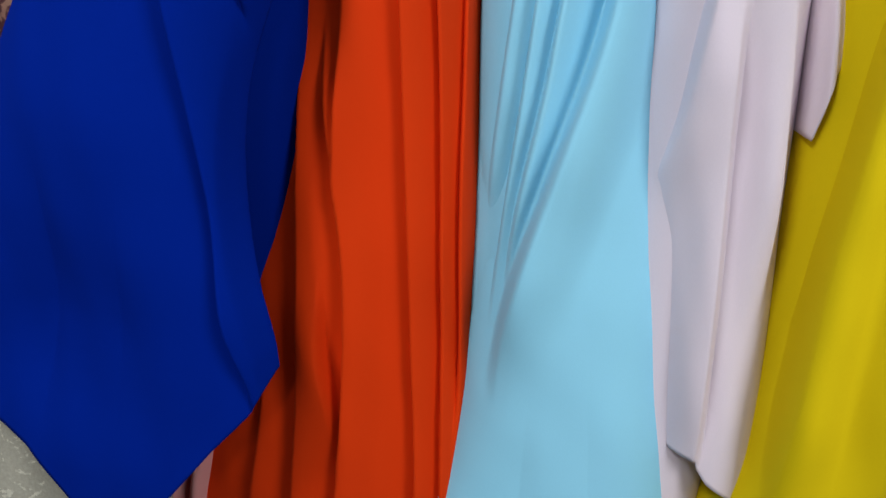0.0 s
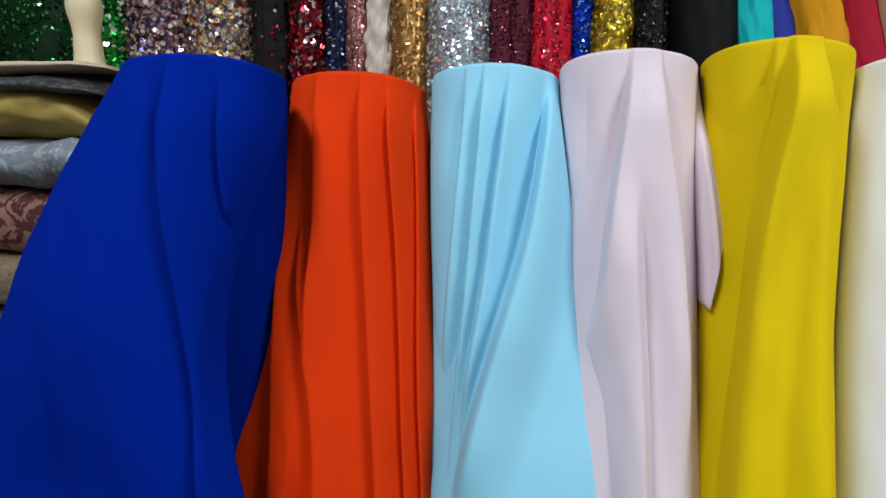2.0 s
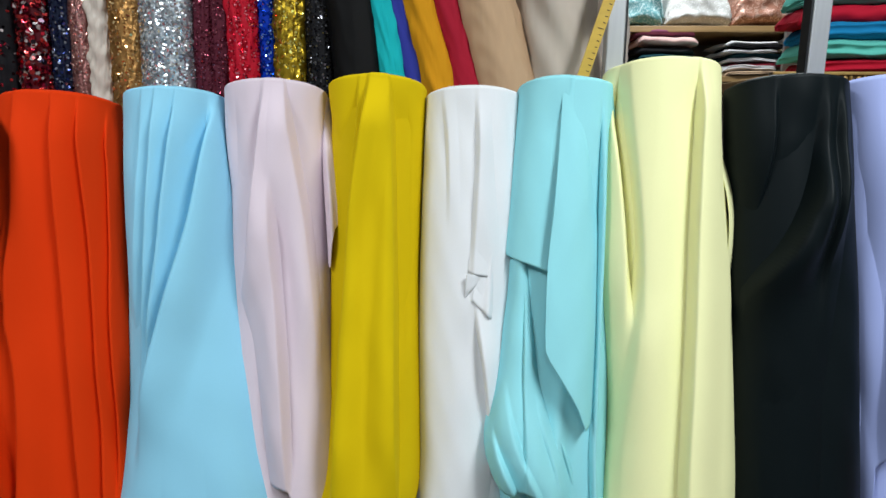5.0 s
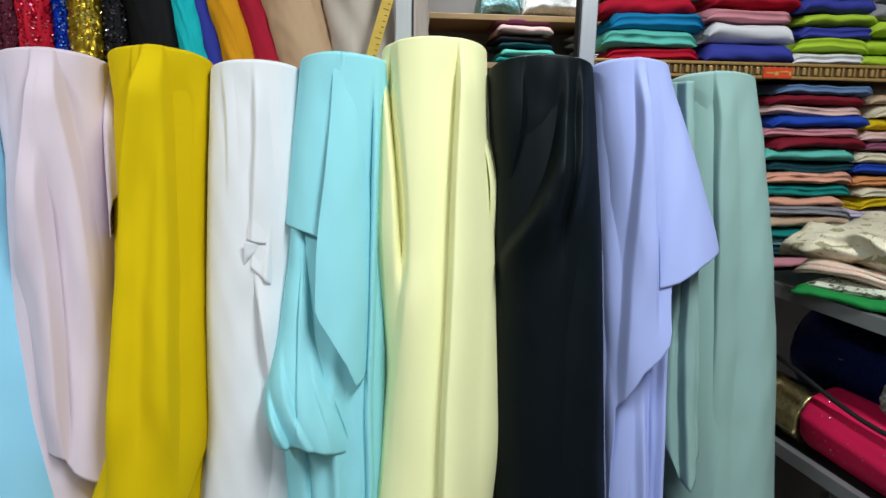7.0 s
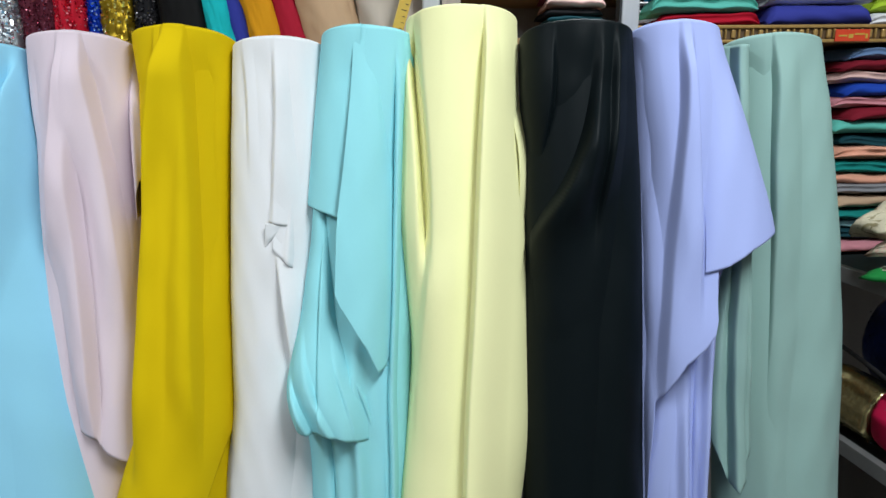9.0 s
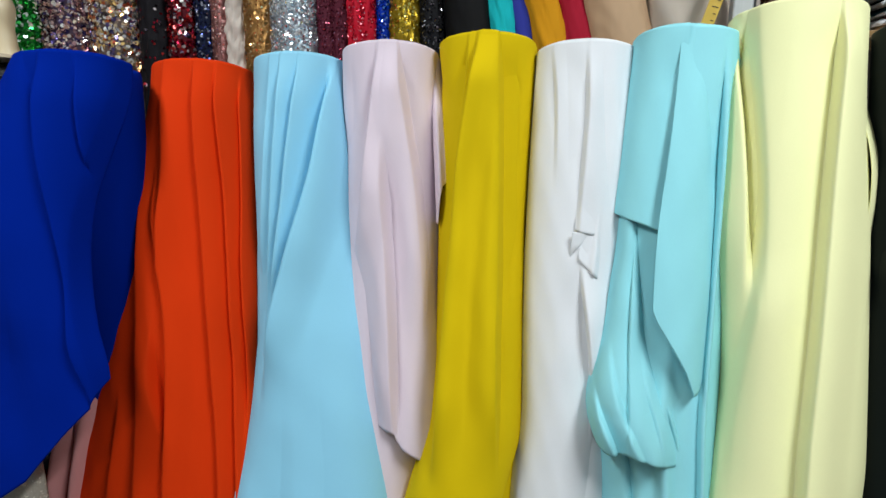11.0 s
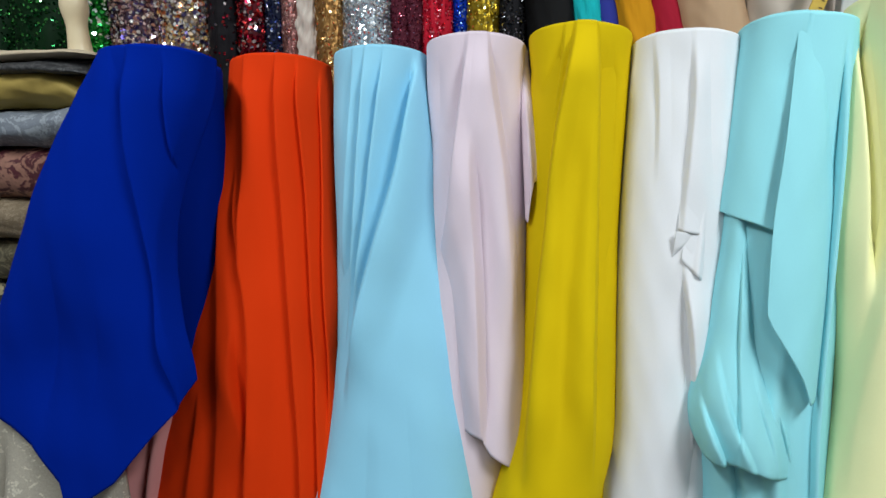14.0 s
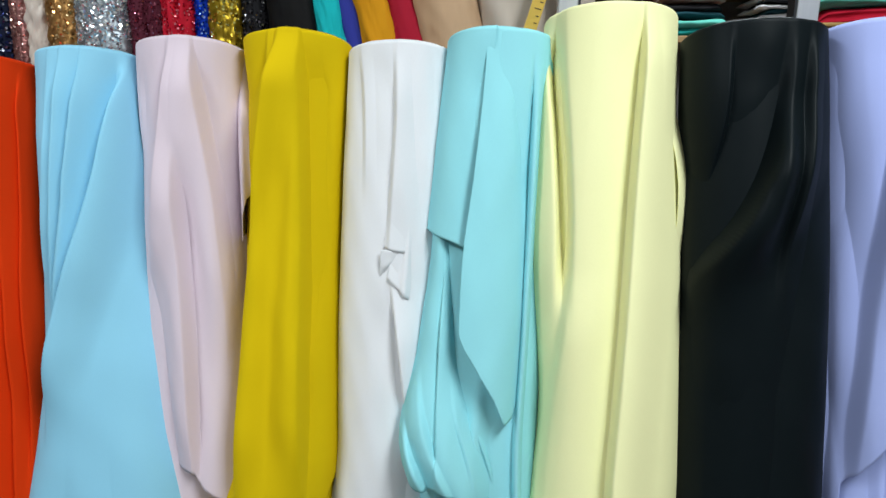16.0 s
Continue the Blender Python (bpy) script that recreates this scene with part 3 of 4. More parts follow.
drape("gathered_bag", 0.685, 0.905, 1.474, 0.075,
      [(1.2, 0.575), (1.12, 0.572), (1.0, 0.556), (0.9, 0.540), (0.85, 0.522), (0.80, 0.524), (0.765, 0.545), (0.7, 0.56)], [(1.2, 0.612), (1.0, 0.624), (0.9, 0.652), (0.83, 0.680), (0.76, 0.706), (0.7, 0.71)],
      [(0, 0.79), (0.08, 0.77), (0.3, 0.765), (0.42, 0.772), (0.6, 0.757), (0.85, 0.738), (0.96, 0.735), (1, 0.75)],
      [(0.15, 0.1, 0.12, 0.014, 0.95), (0.6, 0.6, 0.2, 0.012, 0.95)],
      c["teal"], b, rim=False, nu=140, nv=80, seed=23, start=0.28, wob=0.007, forward=[(1.2, -0.004), (1.12, 0.008), (0.95, 0.035), (0.82, 0.065), (0.76, 0.055), (0.7, 0.02)],
      creases=[([(1.12, 0.600), (0.95, 0.595), (0.78, 0.600)], 0.005, 0.012, 0.003), ([(1.0, 0.612), (0.9, 0.640), (0.82, 0.668), (0.76, 0.690)], 0.012, 0.03, 0.008),
               ([(0.88, 0.540), (0.83, 0.556), (0.79, 0.578), (0.75, 0.60)], 0.014, 0.010, 0.020), ([(0.95, 0.568), (0.86, 0.585), (0.80, 0.612), (0.75, 0.645)], 0.007, 0.012, 0.025),
               ([(0.93, 0.612), (0.85, 0.630), (0.78, 0.660)], 0.005, 0.02, 0.008)])
patch("bag_side", (0.62, 0.775, 1.0), (0.72, 0.78, 0.98), (0.675, 0.70, 0.745), (0.725, 0.73, 0.745), 0.02, c["teal"], b, 24)
patch("lower_fold", (0.565, 0.72, 0.80), (0.735, 0.72, 0.80), (0.60, 0.70, 0.69), (0.735, 0.71, 0.70), 0.03, c["teal"], b, 25)

b = bolt("pale lemon cream fabric bolt, taller than the others", 0.863, 0.905, 1.505, 0.106, c["cream"])
drape("drape", 0.863, 0.905, 1.505, 0.106,
      [(1.51, 0.757), (1.34, 0.744), (1.17, 0.734), (1.01, 0.752), (0.89, 0.766), (0.71, 0.751), (0.58, 0.737), (0.3, 0.73)],
      [(1.51, 0.969), (1.34, 0.973), (1.16, 0.988), (1.01, 0.992), (0.74, 0.998), (0.59, 0.977), (0.3, 0.95)],
      [(0, 0.35), (0.8, 0.35), (0.86, 0.45), (0.97, 0.6), (1, 0.7)],
      (), c["cream"], b, nu=240, nv=130, creases=CREAM_FOLDS, wob=0.003, forward=[(1.51, 0), (1.0, 0.015), (0.6, 0.03)], seed=25)

drape("under_layer", 0.863, 0.905, 1.45, 0.09, [(1.51, 0.757), (1.1, 0.75)], [(1.45, 0.955), (1.36, 0.972), (1.31, 0.990), (1.25, 1.000), (1.18, 0.999), (1.10, 0.992)],
      [(0, 1.11), (0.7, 1.12), (1, 1.145)], (), c["cream"], b, rim=False, nu=40, nv=50, span=(0.88, 1), lift=[(1.45, -0.01), (1.36, 0.008), (1.3, 0.022), (1.2, 0.02), (1.1, 0.008)], seed=26)

b = bolt("black fabric bolt with one deep scooped fold", 1.075, 0.86, 1.473, 0.102, c["black"])
drape("drape", 1.075, 0.86, 1.473, 0.102,
      [(1.48, 0.973), (1.34, 0.973), (1.25, 0.988), (1.02, 0.986), (0.69, 0.988), (0.3, 0.98)],
      [(1.48, 1.177), (1.39, 1.186), (1.23, 1.196), (1.02, 1.202), (0.60, 1.206), (0.3, 1.21)],
      [(0, 0.35), (1, 0.35)],
      (), c["black"], b, nu=240, nv=190, creases=BLACK_FOLDS, wob=0.003, seed=27)

b = bolt("lavender fabric bolt with a frayed hanging corner", 1.262, 0.88, 1.478, 0.084, c["lavender"])
drape("under_layer", 1.262, 0.88, 1.476, 0.078, [(1.48, 1.18), (0.91, 1.203), (0.3, 1.21)], [(1.48, 1.335), (1.08, 1.36), (0.95, 1.35), (0.71, 1.338), (0.3, 1.33)],
      [(0, 0.35), (1, 0.35)], [(0.2, 0.2, 0.04, -0.014, 1.3), (0.6, 0.6, 0.03, -0.02, 1.2), (0.75, 0.8, 0.06, 0.02, 1.2), (0.45, 0.5, 0.06, 0.016, 0.9)], c["lavender"], b, seed=29, wob=0.005)
LAV_LEFT = [(1.48, 1.178), (1.23, 1.195), (0.91, 1.202), (0.6, 1.205), (0.3, 1.21)]
LAV_RIGHT = [(1.48, 1.342), (1.39, 1.370), (1.25, 1.415), (1.11, 1.452), (0.9, 1.47), (0.6, 1.47)]
drape("drape", 1.262, 0.88, 1.478, 0.086, LAV_LEFT, LAV_RIGHT,
      [(0, 1.06), (0.22, 1.072), (0.5, 1.100), (0.8, 1.118), (1, 1.125)], (), c["lavender"], b, nu=180, nv=110, creases=LAVENDER_FOLDS[2:4], seed=30,
      span=([(1.48, 0.58), (1.44, 0.55), (1.24, 0.42), (1.05, 0.345)], 1), forward=[(1.48, 0), (1.2, 0.03), (0.9, 0.05)], lift=[(1.48, -0.001), (1.2, 0.001), (1.05, 0.004)])
drape("long_tail", 1.262, 0.88, 1.478, 0.085, LAV_LEFT, LAV_RIGHT,
      [(0, 0.40), (0.08, 0.70), (0.14, 0.812), (0.3, 0.857), (0.5, 0.900), (0.78, 0.929), (0.95, 0.955), (1, 0.98)], (), c["lavender"], b, nu=150, nv=120, creases=LAVENDER_FOLDS, seed=30,
      span=(0, [(1.48, 0.72), (1.2, 0.5), (1.0, 0.41)]), forward=[(1.48, 0), (1.2, 0.03), (0.9, 0.05)])
drape("frayed_edge", 1.30, 0.885, 1.3, 0.07, [(1.3, 1.30), (1.03, 1.29), (0.7, 1.29)], [(1.3, 1.36), (1.08, 1.405), (1.03, 1.37), (0.95, 1.352), (0.9, 1.345), (0.7, 1.335)],
      [(0, 0.72), (0.4, 0.76), (0.7, 0.90), (0.85, 1.0), (1, 1.075)], [(0.4, 0.4, 0.1, 0.02, 1.2), (0.7, 0.7, 0.05, -0.015, 1.2)], c["lavender"], b, rim=False, nu=40, nv=40, seed=31, wob=0.006, start=0.1)

b = bolt("grey-green sage fabric bolt beside the shelves", 1.497, 0.985, 1.464, 0.097, c["sage"])
drape("drape", 1.497, 0.985, 1.464, 0.097,
      [(1.47, 1.400), (1.33, 1.42), (1.04, 1.43), (0.81, 1.45), (0.3, 1.44)],
      [(1.47, 1.594), (1.33, 1.619), (1.10, 1.644), (0.87, 1.653), (0.53, 1.647), (0.3, 1.64)],
      [(0, 0.35), (1, 0.35)],
      (), c["sage"], b, nu=240, nv=130, creases=SAGE_FOLDS, wob=0.003, seed=33)
drape("hanging_end", 1.42, 0.93, 1.46, 0.06, [(1.46, 1.37), (1.03, 1.365), (0.87, 1.345), (0.73, 1.342), (0.66, 1.35), (0.61, 1.37)], [(1.46, 1.42), (1.06, 1.432), (0.84, 1.440), (0.66, 1.44), (0.6, 1.43)],
      [(0, 0.74), (0.12, 0.695), (0.25, 0.640), (0.42, 0.622), (0.6, 0.645), (0.8, 0.685), (0.94, 0.71), (1, 0.80)], [(0.22, 0.15, 0.14, 0.016, 1.4), (0.85, 0.8, 0.12, 0.012, 1.3)], c["sage"], b,
      rim=False, nu=110, nv=90, seed=34, wob=0.006, creases=[([(1.40, 1.385), (1.1, 1.388), (0.85, 1.378), (0.6, 1.385)], 0.016, 0.025, 0.006), ([(1.3, 1.405), (1.0, 1.412), (0.8, 1.405), (0.6, 1.412)], 0.012, 0.006, 0.02)])


# ---- rolls standing on the bench behind ----
bench = thing("bench", 0.0, 1.12, 0, "plain brown wooden bench carrying the standing rolls", "bench")
part("top", box(-1.76, 0.88, 0.98, 1.42, 0.86, 0.90), M["wood"], bench)
for x in (-1.7, -0.15, 0.80):
    part("leg", box(x - 0.03, x + 0.03, 1.1, 1.36, 0, 0.86), M["wood"], bench)


def sequins(x0, y0, z0, x1, y1, z1, r, size, count, seed):
    """Flat six-sided flakes that stand off a roll's front."""
    g = np.random.RandomState(seed)
    pts, faces = [], []
    axis = np.array((x1 - x0, y1 - y0, z1 - z0))
    hexa = np.array([(math.cos(k * math.pi / 3), math.sin(k * math.pi / 3)) for k in range(6)])
    for k in range(count):
        h, ang = g.uniform(0.0, 1.0), g.uniform(-2.9, -0.25)
        out = np.array((math.cos(ang), math.sin(ang), 0))
        nrm = out + g.normal(0, 0.38, 3)
        nrm /= np.linalg.norm(nrm)
        u = np.cross(nrm, (0.1, 0.2, 1))
        u /= np.linalg.norm(u)
        w = np.cross(nrm, u)
        mid = np.array((x0, y0, z0)) + axis * h + out * (r + size * 0.3 + g.uniform(0, 0.002))
        s = size * g.uniform(0.75, 1.1)
        n = len(pts)
        pts += [tuple(mid + s * (a * u + b2 * w)) for a, b2 in hexa]
        faces.append(tuple(range(n, n + 6)))
    mesh = bpy.data.meshes.new("sequin_cover")
    mesh.from_pydata(pts, [], faces)
    return mesh


def back_roll(label, x, r, material, flakes=None, size=0.003, count=0, tilt=0.0, y=1.07, head=1.95, sag=0.004, seed=0, crumple=2.2):
    """A narrower roll on the bench; tilt: how far its head leans along the row, a metre of height."""
    z0 = 0.90
    x, r = 0.36 + (x - 0.36) * 1.05, r * 1.05
    xa, xb = x - tilt * (1.55 - z0), x + tilt * (head - 1.55)
    ob = thing("fabric_roll", xa, y, z0, label, "fabric roll", "fabric rolls on the bench")
    part("roll", roll_mesh(xa, y, z0, xb, y + 0.05, head, r, seed, sag, 48, 140, 0.012, crumple), material, ob)
    if flakes:
        f0 = (1.40 - z0) / (head - z0)
        f1 = (1.80 - z0) / (head - z0)
        at = lambda f: (xa + (xb - xa) * f, y + 0.05 * f, z0 + (head - z0) * f)
        fl = part("sequin_cover", sequins(*at(f0), *at(f1), r, size, count, seed + 50), flakes, ob, "glittering sequins")
        tagged(fl, kind="stuff")
    return ob


def foil(name, col, rough=0.32):
    return solid(name, col, rough, 0.85, scale=70, low=0.45, high=1.4, bump=0.9)


dark = lambda n, col: cloth(n, col, 0.6, 0.1, 500, 0.3, 0.7, 1.2)
# near-white entries in the coloured mixes are painted sparkle
GREEN_F = sequin("green_sequin", [(0.0, 0.12, 0.01), (0.01, 0.3, 0.03), (0.0, 0.06, 0.01), (0.05, 0.5, 0.1), (0.7, 0.9, 0.75), (0.02, 0.22, 0.03)])
MULTI_F = sequin("multicolour_sequin", [(0.35, 0.2, 0.22), (0.08, 0.06, 0.2), (0.5, 0.35, 0.33), (0.12, 0.05, 0.08), (0.7, 0.62, 0.62), (0.4, 0.22, 0.2), (0.85, 0.8, 0.8)])
GOLDMULTI_F = sequin("gold_multicolour_sequin", [(0.6, 0.4, 0.15), (0.75, 0.6, 0.4), (0.1, 0.08, 0.2), (0.5, 0.12, 0.04), (0.75, 0.72, 0.68), (0.3, 0.22, 0.18), (0.9, 0.85, 0.75)])
RED_F = sequin("red_sequin_large", [(0.3, 0.01, 0.02), (0.12, 0.0, 0.01), (0.02, 0.01, 0.015), (0.6, 0.5, 0.5), (0.4, 0.03, 0.03)])
NAVY_F = sequin("navy_sequin", [(0.01, 0.015, 0.06), (0.02, 0.03, 0.12), (0.3, 0.32, 0.4), (0.005, 0.008, 0.03)])
ROSE_F = sequin("rose_sequin", [(0.5, 0.22, 0.2), (0.35, 0.14, 0.13), (0.75, 0.5, 0.45)])
GOLD_F = sequin("gold_sequin", [(0.55, 0.3, 0.1), (0.4, 0.2, 0.06), (0.8, 0.55, 0.28)])
SILVER_F = sequin("silver_sequin", [(0.6, 0.66, 0.7), (0.45, 0.5, 0.55), (0.85, 0.88, 0.9)])
MAROON_F = sequin("maroon_sequin", [(0.12, 0.015, 0.03), (0.08, 0.01, 0.02), (0.35, 0.1, 0.14)])
SCARLET_F = sequin("scarlet_sequin", [(0.6, 0.01, 0.03), (0.4, 0.005, 0.02), (0.9, 0.2, 0.25)])
COBALT_F = sequin("cobalt_sequin", [(0.0, 0.04, 0.5), (0.0, 0.02, 0.25), (0.2, 0.35, 0.9)])
YELLOWGOLD_F = sequin("yellow_gold_sequin", [(0.55, 0.38, 0.03), (0.35, 0.22, 0.02), (0.85, 0.7, 0.2)])
JET_F = sequin("jet_sequin", [(0.008, 0.008, 0.01), (0.02, 0.02, 0.022), (0.12, 0.12, 0.13)])

back_roll("emerald green sequinned fabric roll", -0.92, 0.068, dark("green_net", (0.004, 0.06, 0.01)), GREEN_F, 0.0058, 1900, seed=1)
back_roll("dusky multicolour sequinned fabric roll", -0.782, 0.072, dark("plum_net", (0.05, 0.03, 0.05)), MULTI_F, 0.0062, 1900, seed=2)
back_roll("gold and multicolour sequinned fabric roll", -0.645, 0.066, dark("tan_net", (0.1, 0.07, 0.06)), GOLDMULTI_F, 0.0062, 1800, seed=3)
back_roll("black velvet fabric roll with a few sequins", -0.542, 0.042, dark("black_velvet", (0.006, 0.005, 0.007)), RED_F, 0.004, 160, seed=4)
back_roll("dark red large-sequinned fabric roll", -0.465, 0.036, dark("red_net", (0.08, 0.005, 0.01)), RED_F, 0.006, 800, seed=5)
back_roll("navy sequinned fabric roll", -0.408, 0.023, dark("navy_net", (0.006, 0.01, 0.03)), NAVY_F, 0.0032, 800, seed=6)
back_roll("dusty rose sequinned fabric roll", -0.365, 0.022, foil("rose_net", (0.32, 0.14, 0.13)), ROSE_F, 0.0022, 1100, seed=7)
back_roll("crumpled champagne satin fabric roll", -0.32, 0.026, cloth("champagne_satin", (0.60, 0.53, 0.46), 0.28, 0.0, 300, 0.1, 0.85), seed=8, sag=0.009, crumple=4)
back_roll("copper gold sequinned fabric roll", -0.26, 0.036, foil("copper_net", (0.42, 0.22, 0.07)), GOLD_F, 0.003, 700, seed=9, sag=0.008, crumple=3.5)
back_roll("silver sequinned fabric roll", -0.168, 0.057, foil("silver_net", (0.45, 0.5, 0.54)), SILVER_F, 0.0034, 3000, seed=10)
back_roll("maroon sequinned fabric roll", -0.09, 0.024, dark("maroon_net", (0.09, 0.012, 0.025)), MAROON_F, 0.002, 1000, seed=11)
back_roll("maroon sequinned fabric roll", -0.055, 0.022, dark("maroon_net", (0.09, 0.012, 0.025)), MAROON_F, 0.002, 900, seed=12)
back_roll("scarlet sequinned fabric roll", -0.002, 0.036, dark("scarlet_net", (0.5, 0.008, 0.025)), SCARLET_F, 0.0024, 1700, seed=13, sag=0.008)
back_roll("cobalt blue sequinned fabric roll", 0.048, 0.019, dark("cobalt_net", (0.0, 0.03, 0.4)), COBALT_F, 0.0026, 900, seed=14)
back_roll("yellow gold sequinned fabric roll", 0.10, 0.035, foil("yellow_gold_net", (0.42, 0.28, 0.02)), YELLOWGOLD_F, 0.003, 900, seed=15, sag=0.008, crumple=3.5)
back_roll("black sequinned fabric roll", 0.165, 0.030, dark("jet_net", (0.008, 0.008, 0.01)), JET_F, 0.0026, 1200, seed=16)
back_roll("plain black fabric roll", 0.245, 0.055, dark("matt_black", (0.003, 0.003, 0.0035)), tilt=-0.1, seed=17)
back_roll("plain turquoise fabric roll", 0.318, 0.030, cloth("plain_turquoise", (0.01, 0.42, 0.46)), tilt=-0.18, y=1.06, seed=18, sag=0.006)
back_roll("plain royal blue fabric roll", 0.358, 0.032, cloth("plain_royal", (0.03, 0.04, 0.28)), tilt=-0.2, y=1.075, seed=19)
back_roll("plain mustard fabric roll", 0.412, 0.037, cloth("plain_mustard", (0.58, 0.26, 0.01)), tilt=-0.25, y=1.06, seed=20, sag=0.006)
back_roll("plain crimson fabric roll", 0.468, 0.038, cloth("plain_crimson", (0.34, 0.012, 0.03)), tilt=-0.25, y=1.07, seed=21, sag=0.006)
back_roll("tan beige fabric roll", 0.555, 0.062, cloth("plain_tan", (0.47, 0.31, 0.19)), tilt=-0.28, y=1.07, seed=22, sag=0.006)
back_roll("pale taupe fabric roll", 0.69, 0.085, cloth("plain_taupe", (0.47, 0.40, 0.34)), tilt=-0.12, y=1.10, seed=23, sag=0.008)
# the same taupe with its weaker light put into the colour
back_roll("pale taupe fabric roll", 0.79, 0.05, cloth("plain_taupe_shaded", (0.42, 0.36, 0.32)), tilt=-0.05, y=1.13, seed=24, sag=0.008)


# ---- folded cloths ----
def folded(label, x0, x1, y0, y1, z0, z1, material, layers=2, seed=0, taper=0.0, soft=0.004, name="folded_cloth", group="piles of folded cloth", bend=0.0, turn=0.0):
    """A folded length of cloth: rounded fold to the front, grooves between its layers, soft ends."""
    nu, nv = 64, 34
    ang = np.linspace(0, 2 * np.pi, nu, endpoint=False)[None, :]
    t = np.linspace(0, 1, nv)[:, None]
    hx, hy, hz = (x1 - x0) / 2, (y1 - y0) / 2, (z1 - z0) / 2
    cs, sn = np.cos(ang), np.sin(ang)
    end = 1 - (1 - np.clip(np.minimum(t, 1 - t) / 0.10, 0, 1)) ** 2
    thin = (0.35 + 0.65 * end) * (1 - taper * t)
    yy = np.sign(cs) * np.abs(cs) ** 0.45
    zz = np.sign(sn) * np.abs(sn) ** 0.6
    lay = 0.5 + 0.5 * np.cos(np.pi * layers * (zz + 1))
    front = np.clip(-yy, 0, 1) ** 4
    y = yy * hy * (0.94 + 0.06 * end) + front * lay * min(0.010, hz * 0.5)
    z = zz * hz * thin
    x = (t * 2 - 1) * hx + 0 * ang + 0.006 * ripple(zz * 2 + 0 * t, yy + 0 * t, seed, 3)
    y = y + soft * 1.2 * ripple(x * 6, z * 12, seed + 1, 3)
    z = z + soft * ripple(x * 4, y * 5, seed + 2, 3) * (zz > -0.9) + bend * np.sin(t * np.pi)
    z = z - hz * (1 - thin)
    p = np.stack([x, y, z], -1)
    mesh = sheet(name, p, True)
    bm = bmesh.new()
    bm.from_mesh(mesh)
    bm.verts.ensure_lookup_table()
    bm.faces.new([bm.verts[k] for k in range(nu)][::-1])
    bm.faces.new([bm.verts[(nv - 1) * nu + k] for k in range(nu)])
    bm.to_mesh(mesh)
    bm.free()
    mesh.materials.append(material)
    ob = new(name, mesh)
    ob.matrix_world = pose((x0 + x1) / 2, (y0 + y1) / 2, (z0 + z1) / 2, 0, 0, turn)
    return tagged(ob, label, "folded cloth", group)


plain = {}


def dyed(name, col):
    if name not in plain:
        plain[name] = cloth("dyed_" + name, col, 0.8, 0.05, 500, 0.2, 0.85, 1.1)
    return plain[name]


DYES = {"red": (0.45, 0.01, 0.03), "mint": (0.12, 0.50, 0.42), "azure": (0.01, 0.20, 0.42), "indigo": (0.04, 0.05, 0.30), "white": (0.72, 0.72, 0.74), "dusty pink": (0.58, 0.24, 0.28),
        "lime": (0.38, 0.55, 0.04), "grey": (0.25, 0.25, 0.27), "teal": (0.01, 0.22, 0.20), "tan": (0.52, 0.36, 0.24), "peach": (0.75, 0.36, 0.25), "dark teal": (0.01, 0.05, 0.065),
        "maroon": (0.20, 0.012, 0.025), "cobalt": (0.015, 0.06, 0.40), "blush": (0.68, 0.45, 0.42), "denim": (0.12, 0.20, 0.36), "ivory": (0.70, 0.62, 0.45), "yellow": (0.62, 0.42, 0.01),
        "mauve": (0.26, 0.08, 0.14), "orange": (0.70, 0.28, 0.10), "lilac": (0.62, 0.52, 0.66), "pale blue": (0.32, 0.60, 0.66), "black": (0.01, 0.01, 0.012), "coral": (0.55, 0.12, 0.10)}


def pile(x0, x1, y0, y1, z0, names, step, seed, group):
    g = random.Random(seed)
    z = z0
    for k, n in enumerate(names):
        h = step * g.uniform(0.75, 1.25)
        dx, dy = g.uniform(-0.02, 0.02), g.uniform(-0.015, 0.015)
        folded("%s cloth folded flat in a pile on a shelf" % n, x0 + dx, x1 + dx, y0 + dy, y1, z, z + h, dyed(n, DYES[n]), g.choice((1, 2, 2)), seed * 31 + k, soft=0.007, group=group, turn=g.uniform(-4, 4), bend=g.uniform(-0.004, 0.006))
        z += h * 0.97
    return z


# ---- wall shelves beside the row ----
shelf = thing("wall_shelf", 2.0, 1.5, 0, "gilt-edged wooden shelf unit with two boards", "shelf")
for zb in (1.510, 0.845):
    board = part("board", box(1.30, 3.3, 1.375, 1.80, zb + 0.006, zb + 0.040), M["wood"], shelf)
    # darker gilt paints the recess shade behind the beads
    part("trim", box(1.30, 3.3, 1.356, 1.374, zb, zb + 0.046, 0.002), M["gilt_shade"], board, "hollow of the carved edging, its shade painted dark")
    for za, ztop in ((0.0, 0.009), (0.037, 0.046)):
        part("lip", box(1.30, 3.3, 1.346, 1.3555, zb + za, zb + ztop, 0.003), M["gilt"], board, "gilded moulding")
    for k in range(110):
        bx = 1.32 + k * 0.018
        wide = 0.011 if k % 2 else 0.005
        part("bead", box(bx, bx + wide, 1.345, 1.3555, zb + (0.012 if k % 2 else 0.010), zb + (0.034 if k % 2 else 0.036), 0.0035), M["gilt"], board)
sticker = part("sticker", box(1.86, 1.95, 1.339, 1.3425, 1.512, 1.542, 0.001), M["red_ink"], shelf, "torn red paper sticker")
for bx, wide, bz, tall in ((1.868, 0.022, 1.524, 0.004), (1.894, 0.012, 1.520, 0.010), (1.910, 0.026, 1.528, 0.004), (1.938, 0.006, 1.519, 0.012)):
    part("writing", box(bx, bx + wide, 1.3375, 1.3388, bz, bz + tall, 0), M["stick"], sticker, "pale yellow bar of lettering")
part("upright", box(1.53, 1.55, 1.76, 1.80, 0, 1.5), M["wood"], shelf)
